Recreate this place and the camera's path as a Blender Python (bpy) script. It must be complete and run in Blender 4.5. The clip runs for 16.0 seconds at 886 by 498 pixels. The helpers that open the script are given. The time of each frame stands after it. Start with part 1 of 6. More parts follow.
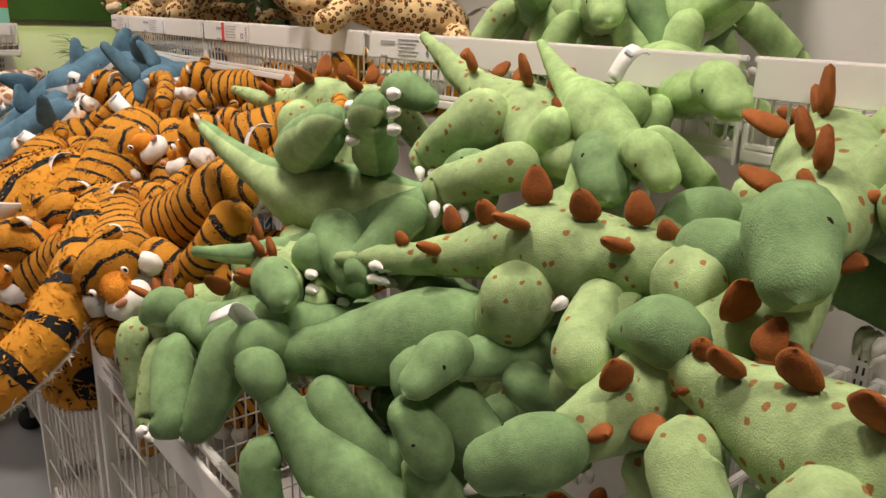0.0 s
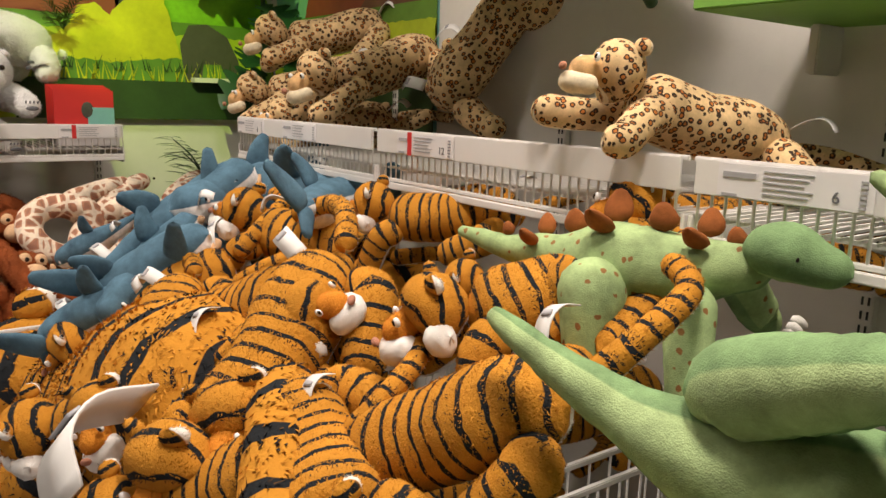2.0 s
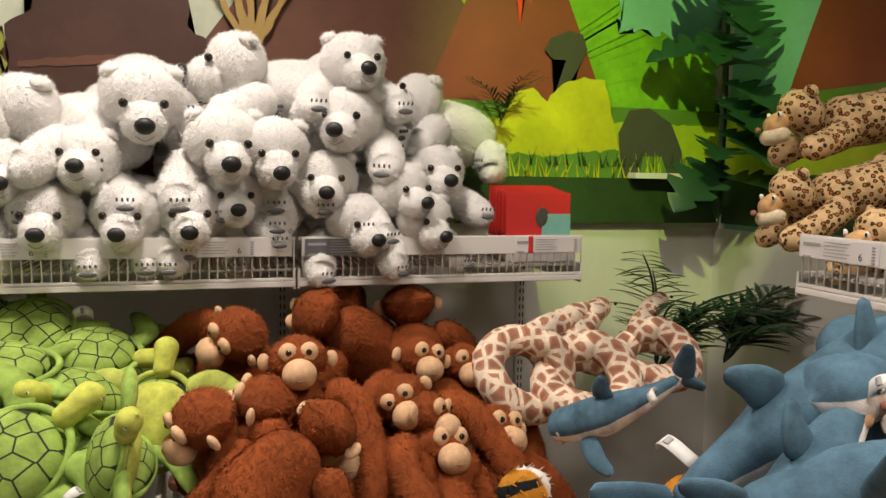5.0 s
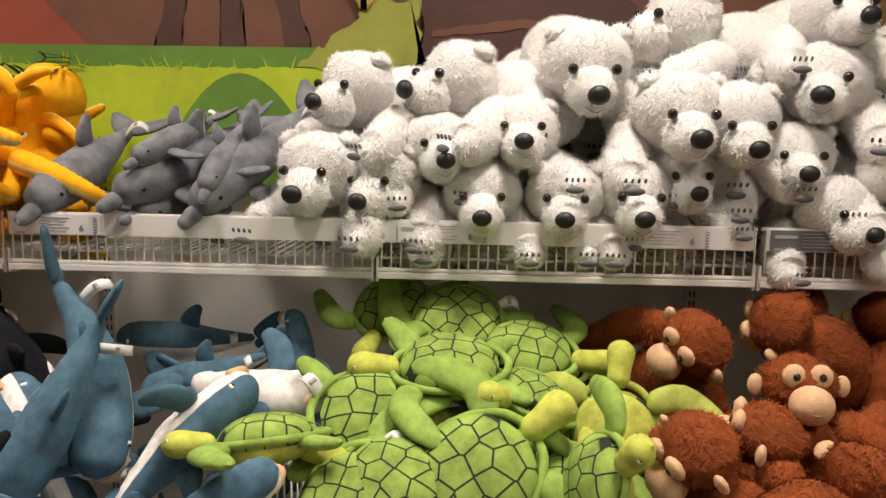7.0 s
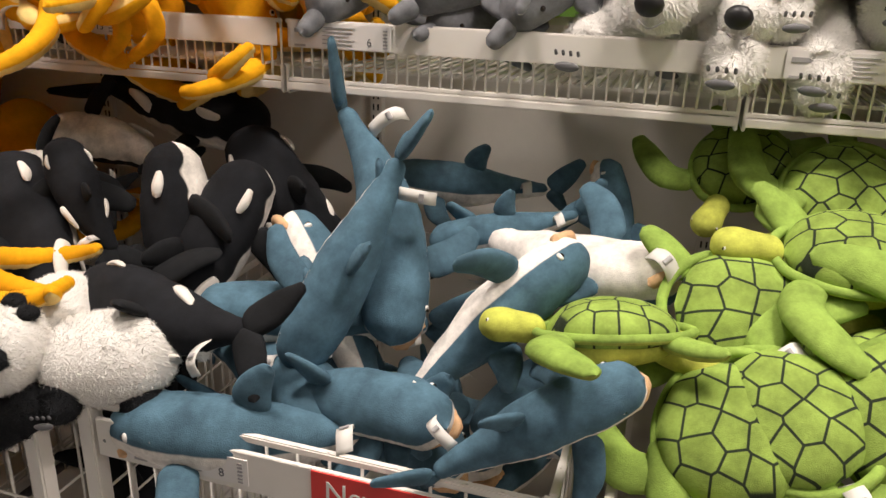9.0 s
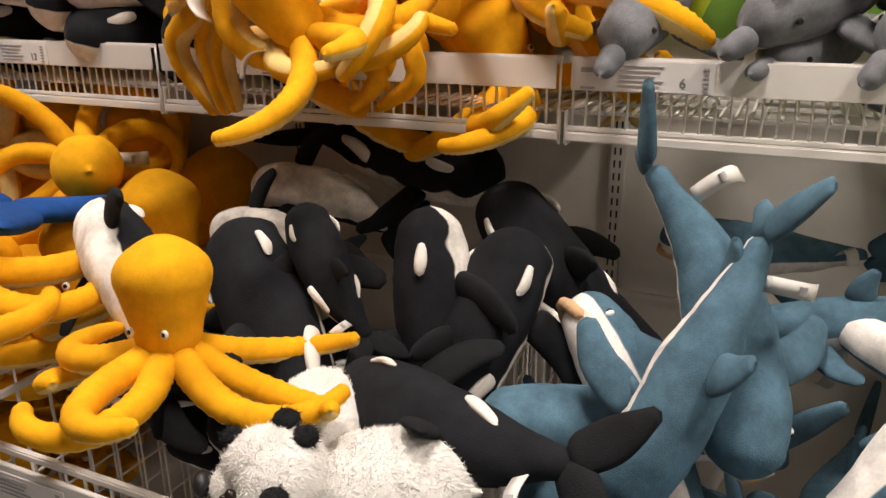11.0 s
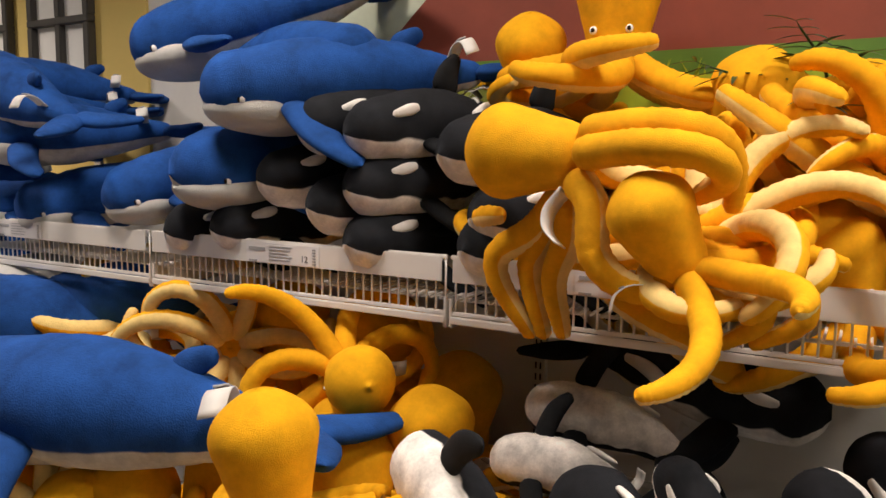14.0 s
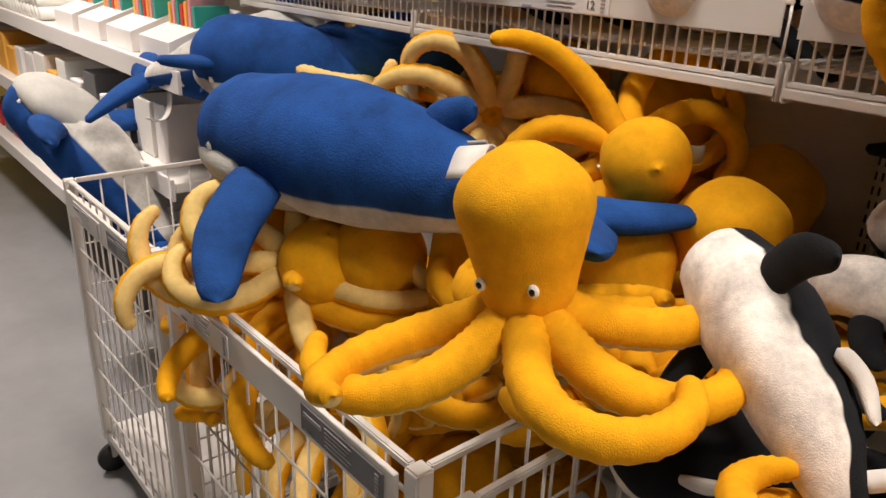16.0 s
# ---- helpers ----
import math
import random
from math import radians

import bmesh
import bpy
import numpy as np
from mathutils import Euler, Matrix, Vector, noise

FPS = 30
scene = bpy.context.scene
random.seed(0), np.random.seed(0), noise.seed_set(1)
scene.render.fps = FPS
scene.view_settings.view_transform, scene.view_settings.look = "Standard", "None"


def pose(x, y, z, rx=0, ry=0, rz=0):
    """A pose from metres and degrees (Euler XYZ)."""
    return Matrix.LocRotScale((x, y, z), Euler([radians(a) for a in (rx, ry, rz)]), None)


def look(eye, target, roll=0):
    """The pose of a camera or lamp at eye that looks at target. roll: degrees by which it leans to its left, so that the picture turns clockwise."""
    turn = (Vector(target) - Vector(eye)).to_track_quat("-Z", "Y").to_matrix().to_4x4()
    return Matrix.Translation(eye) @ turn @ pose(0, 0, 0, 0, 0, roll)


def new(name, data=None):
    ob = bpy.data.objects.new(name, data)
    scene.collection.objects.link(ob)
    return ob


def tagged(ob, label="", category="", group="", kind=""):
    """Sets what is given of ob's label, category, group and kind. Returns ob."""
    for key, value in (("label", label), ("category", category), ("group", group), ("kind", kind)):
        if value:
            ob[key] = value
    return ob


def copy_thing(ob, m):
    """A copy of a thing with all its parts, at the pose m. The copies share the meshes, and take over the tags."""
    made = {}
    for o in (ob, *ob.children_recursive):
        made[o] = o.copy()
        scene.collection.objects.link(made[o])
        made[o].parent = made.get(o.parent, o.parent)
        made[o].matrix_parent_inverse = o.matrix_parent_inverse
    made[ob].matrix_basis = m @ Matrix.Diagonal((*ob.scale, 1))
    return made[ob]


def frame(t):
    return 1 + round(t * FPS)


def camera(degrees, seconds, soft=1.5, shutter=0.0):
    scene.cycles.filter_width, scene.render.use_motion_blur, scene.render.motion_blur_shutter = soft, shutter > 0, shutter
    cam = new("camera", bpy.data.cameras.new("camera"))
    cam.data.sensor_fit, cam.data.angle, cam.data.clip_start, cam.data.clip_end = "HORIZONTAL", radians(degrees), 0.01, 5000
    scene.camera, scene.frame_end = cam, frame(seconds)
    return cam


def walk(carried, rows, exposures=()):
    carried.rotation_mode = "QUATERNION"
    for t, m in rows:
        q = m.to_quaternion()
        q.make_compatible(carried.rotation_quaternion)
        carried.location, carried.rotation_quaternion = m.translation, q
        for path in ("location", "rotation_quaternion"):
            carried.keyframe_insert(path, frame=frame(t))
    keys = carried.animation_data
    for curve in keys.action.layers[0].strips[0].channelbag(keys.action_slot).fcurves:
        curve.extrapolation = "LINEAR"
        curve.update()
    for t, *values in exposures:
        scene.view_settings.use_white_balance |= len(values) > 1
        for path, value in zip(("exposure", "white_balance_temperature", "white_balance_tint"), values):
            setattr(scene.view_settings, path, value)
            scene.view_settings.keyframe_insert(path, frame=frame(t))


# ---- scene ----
cam = camera(60.9, 16.0)
METRES, EYE, TILT, LEAN, TURN = 4.0, 1.52, -17.15, -1.93, -39.43
ROWS = [
    (0.0, 0.0, 0.0, 0.0, 0.0, 0.0, -0.0),
    (0.5, -0.0212, 0.0408, 0.0157, 1.57, 1.31, -0.44),
    (1.0, -0.0529, 0.0722, 0.028, 2.53, 2.79, -0.79),
    (1.5, -0.0859, 0.1008, 0.04, 2.78, 4.37, -0.77),
    (2.0, -0.1082, 0.1251, 0.0503, 3.25, 6.16, -0.74),
    (2.5, -0.1296, 0.158, 0.0653, 4.45, 8.08, -0.93),
    (3.0, -0.1548, 0.1817, 0.075, 6.59, 9.89, -1.52),
    (3.5, -0.1956, 0.2003, 0.0858, 9.48, 11.38, -2.26),
    (6.0, -0.3942, 0.2563, 0.1137, 30.73, 9.44, -8.08),
    (6.5, -0.4261, 0.2472, 0.1122, 34.77, 8.76, -9.22),
    (7.0, -0.4573, 0.2519, 0.1121, 40.55, 6.56, -10.93),
    (7.5, -0.4865, 0.2642, 0.1155, 45.98, 3.2, -12.49),
    (8.0, -0.5046, 0.2721, 0.1118, 50.15, -0.93, -13.72),
    (8.5, -0.5284, 0.272, 0.1049, 53.22, -4.93, -14.58),
    (9.0, -0.5665, 0.2663, 0.1028, 55.63, -8.91, -15.1),
    (11.5, -0.6941, 0.2115, 0.0929, 63.81, -8.64, -13.9),
    (12.0, -0.7233, 0.1857, 0.0945, 63.39, -5.27, -13.91),
    (12.5, -0.7391, 0.1693, 0.0944, 62.84, -1.78, -14.18),
    (13.0, -0.744, 0.1632, 0.0981, 63.08, 0.99, -14.6),
    (13.5, -0.7456, 0.1561, 0.0974, 64.9, 2.22, -15.28),
    (14.0, -0.7464, 0.1439, 0.0935, 68.28, 1.44, -16.08),
    (14.5, -0.7529, 0.1364, 0.0891, 72.84, -1.58, -16.72),
    (15.0, -0.772, 0.1383, 0.0845, 78.0, -6.55, -17.4),
    (15.5, -0.792, 0.1482, 0.0788, 83.4, -12.83, -18.25),
    (16.0, -0.8115, 0.159, 0.0676, 89.35, -19.77, -19.23),
]
walk(cam, [(t, pose(0, 0, EYE, TILT, LEAN, TURN) @ pose(METRES * x, METRES * y, METRES * z, 90 + pitch, roll, yaw)) for t, x, y, z, yaw, pitch, roll in ROWS], exposures=((0.0, 0.08), (6.0, -0.12), (9.0, 0.0), (16.0, -0.12)))

# ---- world and light ----
world = bpy.data.worlds.new("world")
scene.world = world
world.use_nodes = True
world.node_tree.nodes["Background"].inputs[0].default_value = (1.0, 0.93, 0.84, 1)
world.node_tree.nodes["Background"].inputs[1].default_value = 0.004

BACK, RIGHT, LEFT, FRONT, TOP = 4.1, 1.5, -8.5, -3.0, 3.1   # inner faces of the room
DECK, DECK_R = 1.352, 1.405                                   # heights of the two runs of wire shelves
SF, RF = 3.63, 0.905                                         # front edges of back and right shelves
rnd = random.Random(7)


# ---- materials ----
def nodes_of(name):
    m = bpy.data.materials.new(name)
    m.use_nodes = True
    nt = m.node_tree
    return m, nt, nt.nodes["Principled BSDF"]


def node(nt, kind, ins=None, **props):
    n = nt.nodes.new(kind)
    for k, v in props.items():
        if k == "operation":
            n.operation = v
        elif k == "data_type":
            n.data_type = v
        elif k == "feature":
            n.feature = v
    for k, v in (ins or {}).items():
        if hasattr(v, "is_output"):
            nt.links.new(v, n.inputs[k])
        else:
            n.inputs[k].default_value = v
    return n


def math_n(nt, op, a, b=0.0, c=0.0):
    return node(nt, "ShaderNodeMath", {0: a, 1: b, 2: c}, operation=op).outputs[0]


def mix_c(nt, f, a, b):
    n = node(nt, "ShaderNodeMix", data_type="RGBA")
    for s, v in ((n.inputs[0], f), (n.inputs[6], a), (n.inputs[7], b)):
        if hasattr(v, "is_output"):
            nt.links.new(v, s)
        else:
            s.default_value = v if s is n.inputs[0] else (*v, 1)
    return n.outputs[2]


def step_n(nt, v, lo, hi):
    n = node(nt, "ShaderNodeMapRange", {0: v, 1: lo, 2: hi, 3: 0.0, 4: 1.0})
    n.interpolation_type = "SMOOTHSTEP"
    return n.outputs[0]


def noise_n(nt, vec, scale, detail=3.0, rough=0.55):
    return node(nt, "ShaderNodeTexNoise", {"Vector": vec, "Scale": scale, "Detail": detail, "Roughness": rough}).outputs[0]


def finish(nt, bsdf, col, vec, rough=0.9, fine=260.0, bump=0.35, dist=0.004, mottle=0.25, sheen=0.35, coarse=9.0):
    """Two scales of uneven shade over a colour, and fine relief."""
    a = noise_n(nt, vec, coarse, 5.0, 0.62)
    b = noise_n(nt, vec, fine * 0.35, 3.0)
    f = math_n(nt, "MULTIPLY_ADD", a, mottle * 2.6, 1.0 - mottle * 1.3)
    f = math_n(nt, "MULTIPLY", f, math_n(nt, "MULTIPLY_ADD", b, mottle * 0.45, 1.0 - mottle * 0.22))
    hue = node(nt, "ShaderNodeVectorMath", {0: col, 3: f}, operation="SCALE")
    nt.links.new(hue.outputs[0], bsdf.inputs["Base Color"])
    bsdf.inputs["Roughness"].default_value = rough
    bsdf.inputs["Specular IOR Level"].default_value = 0.2
    if sheen:
        bsdf.inputs["Sheen Weight"].default_value = sheen
        bsdf.inputs["Sheen Roughness"].default_value = 0.45
        nt.links.new(hue.outputs[0], bsdf.inputs["Sheen Tint"])
    h = math_n(nt, "ADD", noise_n(nt, vec, fine, 2.0), math_n(nt, "MULTIPLY", noise_n(nt, vec, 60.0, 3.0), 0.6))
    bp = node(nt, "ShaderNodeBump", {"Strength": bump, "Distance": dist, "Height": h})
    nt.links.new(bp.outputs[0], bsdf.inputs["Normal"])


def rgb(nt, c):
    n = nt.nodes.new("ShaderNodeRGB")
    n.outputs[0].default_value = (*c, 1)
    return n.outputs[0]


def coords(nt):
    tc = nt.nodes.new("ShaderNodeTexCoord")
    sep = node(nt, "ShaderNodeSeparateXYZ", {0: tc.outputs["UV"]})
    return tc.outputs["Object"], sep.outputs[0], sep.outputs[1]


def fabric(name, top, belly=None, edge=0.6, soft=0.03, wob=0.15, pattern="", ink=(0.02, 0.02, 0.02), ink2=(0.5, 0.16, 0.03), scale=20.0, **fin):
    """Plush cloth; the second texture coordinate runs from 0 on the back to 1 on the belly."""
    m, nt, bsdf = nodes_of(name)
    vec, u, tone = coords(nt)
    col = rgb(nt, top)
    n1 = noise_n(nt, vec, 7.0, 2.0)
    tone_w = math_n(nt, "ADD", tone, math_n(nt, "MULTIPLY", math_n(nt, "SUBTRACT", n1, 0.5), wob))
    if pattern == "stripes":
        warp = math_n(nt, "MULTIPLY", noise_n(nt, vec, 9.0, 2.0), 7.0)
        s = math_n(nt, "SINE", math_n(nt, "ADD", math_n(nt, "MULTIPLY", u, scale), warp))
        gap = math_n(nt, "MULTIPLY", noise_n(nt, vec, 16.0, 2.0), 1.1)
        band = step_n(nt, math_n(nt, "SUBTRACT", s, gap), 0.08, 0.18)
        band = math_n(nt, "MULTIPLY", band, step_n(nt, tone_w, 0.86, 0.7))
        col = mix_c(nt, band, col, ink)
    elif pattern in ("rosettes", "dots"):
        v = node(nt, "ShaderNodeTexVoronoi", {"Vector": vec, "Scale": scale, "Randomness": 0.8})
        d = math_n(nt, "ADD", v.outputs["Distance"], math_n(nt, "MULTIPLY", math_n(nt, "SUBTRACT", noise_n(nt, vec, scale * 3.0, 2.0), 0.5), 0.3))
        if pattern == "rosettes":
            col = mix_c(nt, step_n(nt, d, 0.47, 0.39), col, ink)
            col = mix_c(nt, step_n(nt, d, 0.28, 0.22), col, ink2)
        else:
            col = mix_c(nt, step_n(nt, d, 0.2, 0.16), col, ink2)
    elif pattern == "scutes":
        flat = node(nt, "ShaderNodeVectorMath", {0: vec, 1: (1.0, 1.0, 0.05)}, operation="MULTIPLY").outputs[0]
        v = node(nt, "ShaderNodeTexVoronoi", {"Vector": flat, "Scale": scale, "Randomness": 0.5}, feature="DISTANCE_TO_EDGE")
        col = mix_c(nt, step_n(nt, v.outputs["Distance"], 0.055, 0.03), col, ink)
    elif pattern == "snake":
        v = node(nt, "ShaderNodeTexVoronoi", {"Vector": vec, "Scale": scale, "Randomness": 0.8}, feature="DISTANCE_TO_EDGE")
        col = mix_c(nt, step_n(nt, v.outputs["Distance"], 0.1, 0.14), col, ink2)
        col = mix_c(nt, step_n(nt, v.outputs["Distance"], 0.2, 0.26), col, ink)
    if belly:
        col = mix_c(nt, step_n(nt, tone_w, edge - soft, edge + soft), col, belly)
    finish(nt, bsdf, col, vec, **fin)
    return m


def plain(name, c, rough=0.5, metal=0.0, mottle=0.08, bump=0.05, fine=120.0, coarse=3.0):
    m, nt, bsdf = nodes_of(name)
    vec = nt.nodes.new("ShaderNodeTexCoord").outputs["Object"]
    finish(nt, bsdf, rgb(nt, c), vec, rough=rough, fine=fine, bump=bump, dist=0.002, mottle=mottle, sheen=0, coarse=coarse)
    bsdf.inputs["Metallic"].default_value = metal
    bsdf.inputs["Specular IOR Level"].default_value = 0.5
    return m


def lamp_mat(name, c, power):
    m, nt, bsdf = nodes_of(name)
    bsdf.inputs["Base Color"].default_value = (*c, 1)
    bsdf.inputs["Emission Color"].default_value = (*c, 1)
    bsdf.inputs["Emission Strength"].default_value = power
    return m


FUR = dict(fine=240.0, bump=0.45, dist=0.003, mottle=0.3)
VEL = dict(fine=420.0, bump=0.28, dist=0.006, mottle=0.66, sheen=0.3, coarse=15.0)
M_BEAR = fabric("white_fur", (0.8, 0.78, 0.75), **{**FUR, "mottle": 0.14})
M_TIGER = fabric("tiger_fur", (0.5, 0.215, 0.022), (0.82, 0.78, 0.72), edge=0.8, pattern="stripes", ink=(0.012, 0.014, 0.016), scale=165.0, **FUR)
M_ORANGE = fabric("orange_fur", (0.55, 0.2, 0.02), **FUR)
M_LEO = fabric("leopard_plush", (0.62, 0.43, 0.22), (0.8, 0.7, 0.5), edge=0.95, pattern="rosettes", ink=(0.035, 0.02, 0.012), ink2=(0.42, 0.14, 0.03), scale=52.0, **VEL)
M_CREAM = fabric("cream_plush", (0.76, 0.64, 0.44), **VEL)
M_TAN = fabric("tan_plush", (0.6, 0.36, 0.16), **VEL)
M_DINO = fabric("green_plush", (0.17, 0.27, 0.12), (0.33, 0.43, 0.2), edge=0.72, soft=0.02, wob=0.05, **VEL)
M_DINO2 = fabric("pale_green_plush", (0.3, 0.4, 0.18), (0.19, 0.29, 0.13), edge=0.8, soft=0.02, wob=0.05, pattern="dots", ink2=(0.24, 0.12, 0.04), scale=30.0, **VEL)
M_LIME = fabric("light_green_plush", (0.32, 0.46, 0.19), (0.42, 0.54, 0.27), edge=0.7, soft=0.02, wob=0.05, **VEL)
M_PLATE = fabric("brown_plush", (0.27, 0.085, 0.022), **VEL)
M_OCTO = fabric("yellow_plush", (0.83, 0.39, 0.008), (0.84, 0.6, 0.22), edge=0.66, soft=0.02, wob=0.04, **{**VEL, "mottle": 0.3})
M_OCTOH = fabric("yellow_head_plush", (0.83, 0.4, 0.008), **{**VEL, "mottle": 0.3})
M_BLUE = fabric("blue_plush", (0.012, 0.065, 0.26), (0.6, 0.58, 0.54), edge=0.68, soft=0.012, wob=0.03, **VEL)
M_BLUEF = fabric("blue_fin_plush", (0.012, 0.062, 0.24), **VEL)
M_GREYB = fabric("pale_grey_plush", (0.5, 0.49, 0.46), **{**VEL, "mottle": 0.25})
M_SHARK = fabric("shark_plush", (0.075, 0.145, 0.2), (0.82, 0.78, 0.74), edge=0.5, soft=0.012, wob=0.03, **VEL)
M_SHARKF = fabric("shark_fin_plush", (0.072, 0.138, 0.19), **VEL)
M_ORCA = fabric("orca_plush", (0.011, 0.012, 0.015), (0.8, 0.76, 0.71), edge=0.6, soft=0.012, wob=0.35, **VEL)
M_BLACK = fabric("black_plush", (0.011, 0.012, 0.014), **VEL)
M_WHITE = fabric("white_plush", (0.8, 0.76, 0.71), **{**VEL, "mottle": 0.2})
M_DOLPH = fabric("grey_plush", (0.17, 0.175, 0.19), (0.5, 0.5, 0.5), edge=0.8, soft=0.012, wob=0.03, **VEL)
M_TURT = fabric("turtle_plush", (0.25, 0.37, 0.075), (0.38, 0.43, 0.09), edge=0.6, **VEL)
M_SHELL = fabric("turtle_shell_plush", (0.26, 0.37, 0.075), pattern="scutes", ink=(0.025, 0.035, 0.02), scale=17.0, **VEL)
M_YELG = fabric("yellow_green_plush", (0.47, 0.5, 0.09), **VEL)
M_RUST = fabric("rust_fur", (0.24, 0.058, 0.014), **{**FUR, "mottle": 0.5})
M_FACE = fabric("face_felt", (0.66, 0.42, 0.24), **VEL)
M_SKIN = fabric("pink_brown_felt", (0.42, 0.19, 0.12), **VEL)
M_SNAKE = fabric("snake_plush", (0.75, 0.62, 0.48), (0.72, 0.5, 0.36), edge=0.7, pattern="snake", ink=(0.3, 0.14, 0.09), ink2=(0.42, 0.2, 0.12), scale=24.0, **VEL)
M_GREYSP = fabric("grey_spotted_plush", (0.3, 0.3, 0.3), pattern="rosettes", ink=(0.03, 0.03, 0.03), ink2=(0.1, 0.1, 0.1), scale=30.0, **VEL)
M_NOSE = plain("black_nose", (0.012, 0.012, 0.013), 0.45)
M_EYEW = plain("eye_white", (0.85, 0.83, 0.8), 0.25)
M_EYEB = plain("eye_dark", (0.02, 0.014, 0.01), 0.12)
M_TAG = plain("care_label", (0.7, 0.68, 0.65), 0.7, mottle=0.1, bump=0.3, fine=40.0)
M_INK = plain("print_grey", (0.38, 0.37, 0.38), 0.7)
M_WIRE = plain("white_enamel", (0.78, 0.75, 0.71), 0.35)
M_CARD = plain("price_card", (0.8, 0.77, 0.76), 0.45)
M_CARDG = plain("dark_card", (0.14, 0.14, 0.15), 0.5)
M_RED = plain("red_print", (0.66, 0.035, 0.03), 0.45)
M_TEAL = plain("teal_print", (0.03, 0.35, 0.28), 0.5)
M_WALL = plain("white_paint", (0.7, 0.67, 0.62), 0.7, mottle=0.12, bump=0.12)
M_CEIL = plain("ceiling_paint", (0.2, 0.195, 0.19), 0.8, mottle=0.12)
M_YWALL = plain("yellow_paint", (0.68, 0.5, 0.15), 0.7, mottle=0.1, bump=0.12)
M_FLOOR = plain("polished_floor", (0.3, 0.3, 0.31), 0.22, mottle=0.16, bump=0.05, fine=60.0)
M_RUBBER = plain("black_rubber", (0.02, 0.02, 0.02), 0.6)
M_POST = plain("slotted_steel", (0.66, 0.63, 0.58), 0.4)
M_SLOT = plain("slot_dark", (0.03, 0.03, 0.03), 0.8)
M_LEAF = plain("dark_leaf", (0.015, 0.055, 0.02), 0.35, mottle=0.5)
M_CANOPY = plain("leaf_canopy_cloth", (0.17, 0.38, 0.05), 0.7, mottle=0.25, bump=0.2)
M_STEM = plain("canopy_stem", (0.03, 0.08, 0.02), 0.5)
P_SKY = plain("print_sky", (0.62, 0.66, 0.5), 0.6, mottle=0.35, coarse=2.0)
# blotchy green that paints the projected light on the wall
P_GLOW = plain("painted_green_light", (0.22, 0.5, 0.015), 0.6, mottle=0.75, coarse=4.0)
P_TEAL = plain("print_teal", (0.22, 0.5, 0.45), 0.6, mottle=0.3)
P_VOLC = plain("print_brown", (0.15, 0.06, 0.035), 0.6, mottle=0.4, coarse=5.0)
P_VOLC2 = plain("print_dark_brown", (0.075, 0.032, 0.022), 0.6, mottle=0.4, coarse=5.0)
P_VOLC3 = plain("print_red_brown", (0.26, 0.055, 0.03), 0.6, mottle=0.3, coarse=5.0)
P_LAVA = plain("print_lava", (0.75, 0.05, 0.02), 0.6)
P_GRASS = plain("print_grass", (0.4, 0.5, 0.02), 0.6, mottle=0.45, coarse=3.0)
P_GRASS2 = plain("print_mid_green", (0.12, 0.25, 0.03), 0.6, mottle=0.4, coarse=4.0)
P_DARK = plain("print_dark_green", (0.025, 0.06, 0.012), 0.6, mottle=0.5, coarse=6.0)
P_HILL = plain("print_yellow_hill", (0.6, 0.58, 0.012), 0.6, mottle=0.4, coarse=5.0)
P_OLIVE = plain("print_olive", (0.3, 0.32, 0.05), 0.6, mottle=0.4)
P_DINO = plain("print_grey_dino", (0.07, 0.07, 0.05), 0.6, mottle=0.4)
P_TREE = plain("print_tree", (0.45, 0.3, 0.09), 0.6)


# ---- mesh helpers ----
def mesh_from(verts, faces, uvs=None, smooth=True):
    me = bpy.data.meshes.new("mesh")
    me.from_pydata([tuple(v) for v in verts], [], faces)
    if uvs is not None:
        lay = me.uv_layers.new(name="UVMap")
        idx = np.empty(len(me.loops), dtype=np.int32)
        me.loops.foreach_get("vertex_index", idx)
        lay.data.foreach_set("uv", np.asarray(uvs, dtype=np.float32)[idx].ravel())
    if smooth:
        me.shade_smooth()
    me.update()
    return me


def link(name, me, mat, parent=None, label=""):
    ob = new(name, me)
    if mat and not me.materials:
        me.materials.append(mat)
    ob.parent = parent
    if label:
        ob["label"] = label
    return ob


def part(name, bm, mat, parent=None, label="", smooth=False):
    me = bpy.data.meshes.new(name)
    bmesh.ops.recalc_face_normals(bm, faces=bm.faces)
    bm.to_mesh(me)
    bm.free()
    if smooth:
        me.shade_smooth()
    return link(name, me, mat, parent, label)


def box_bm(x0, x1, y0, y1, z0, z1, bev=0.0, bm=None):
    bm = bm or bmesh.new()
    r = bmesh.ops.create_cube(bm, size=1.0)
    bmesh.ops.transform(bm, matrix=Matrix.Translation(((x0 + x1) / 2, (y0 + y1) / 2, (z0 + z1) / 2)) @ Matrix.Diagonal((x1 - x0, y1 - y0, z1 - z0, 1)), verts=r["verts"])
    if bev:
        es = list({e for v in r["verts"] for e in v.link_edges})
        bmesh.ops.bevel(bm, geom=es, offset=bev, segments=2, affect="EDGES")
    return bm


def curve_pts(pts, n):
    """Points along a Catmull-Rom curve, evenly by parameter."""
    p = np.array(pts, float)
    p = np.vstack([2 * p[0] - p[1], p, 2 * p[-1] - p[-2]])
    k = len(p) - 3
    t = np.linspace(0, k - 1e-6, n)
    i = t.astype(int)
    f = (t - i)[:, None]
    a, b, c, d = p[i], p[i + 1], p[i + 2], p[i + 3]
    return 0.5 * (2 * b + (c - a) * f + (2 * a - 5 * b + 4 * c - d) * f ** 2 + (3 * b - a - 3 * c + d) * f ** 3)


LUMP = np.random.RandomState(3).normal(size=(10, 3))


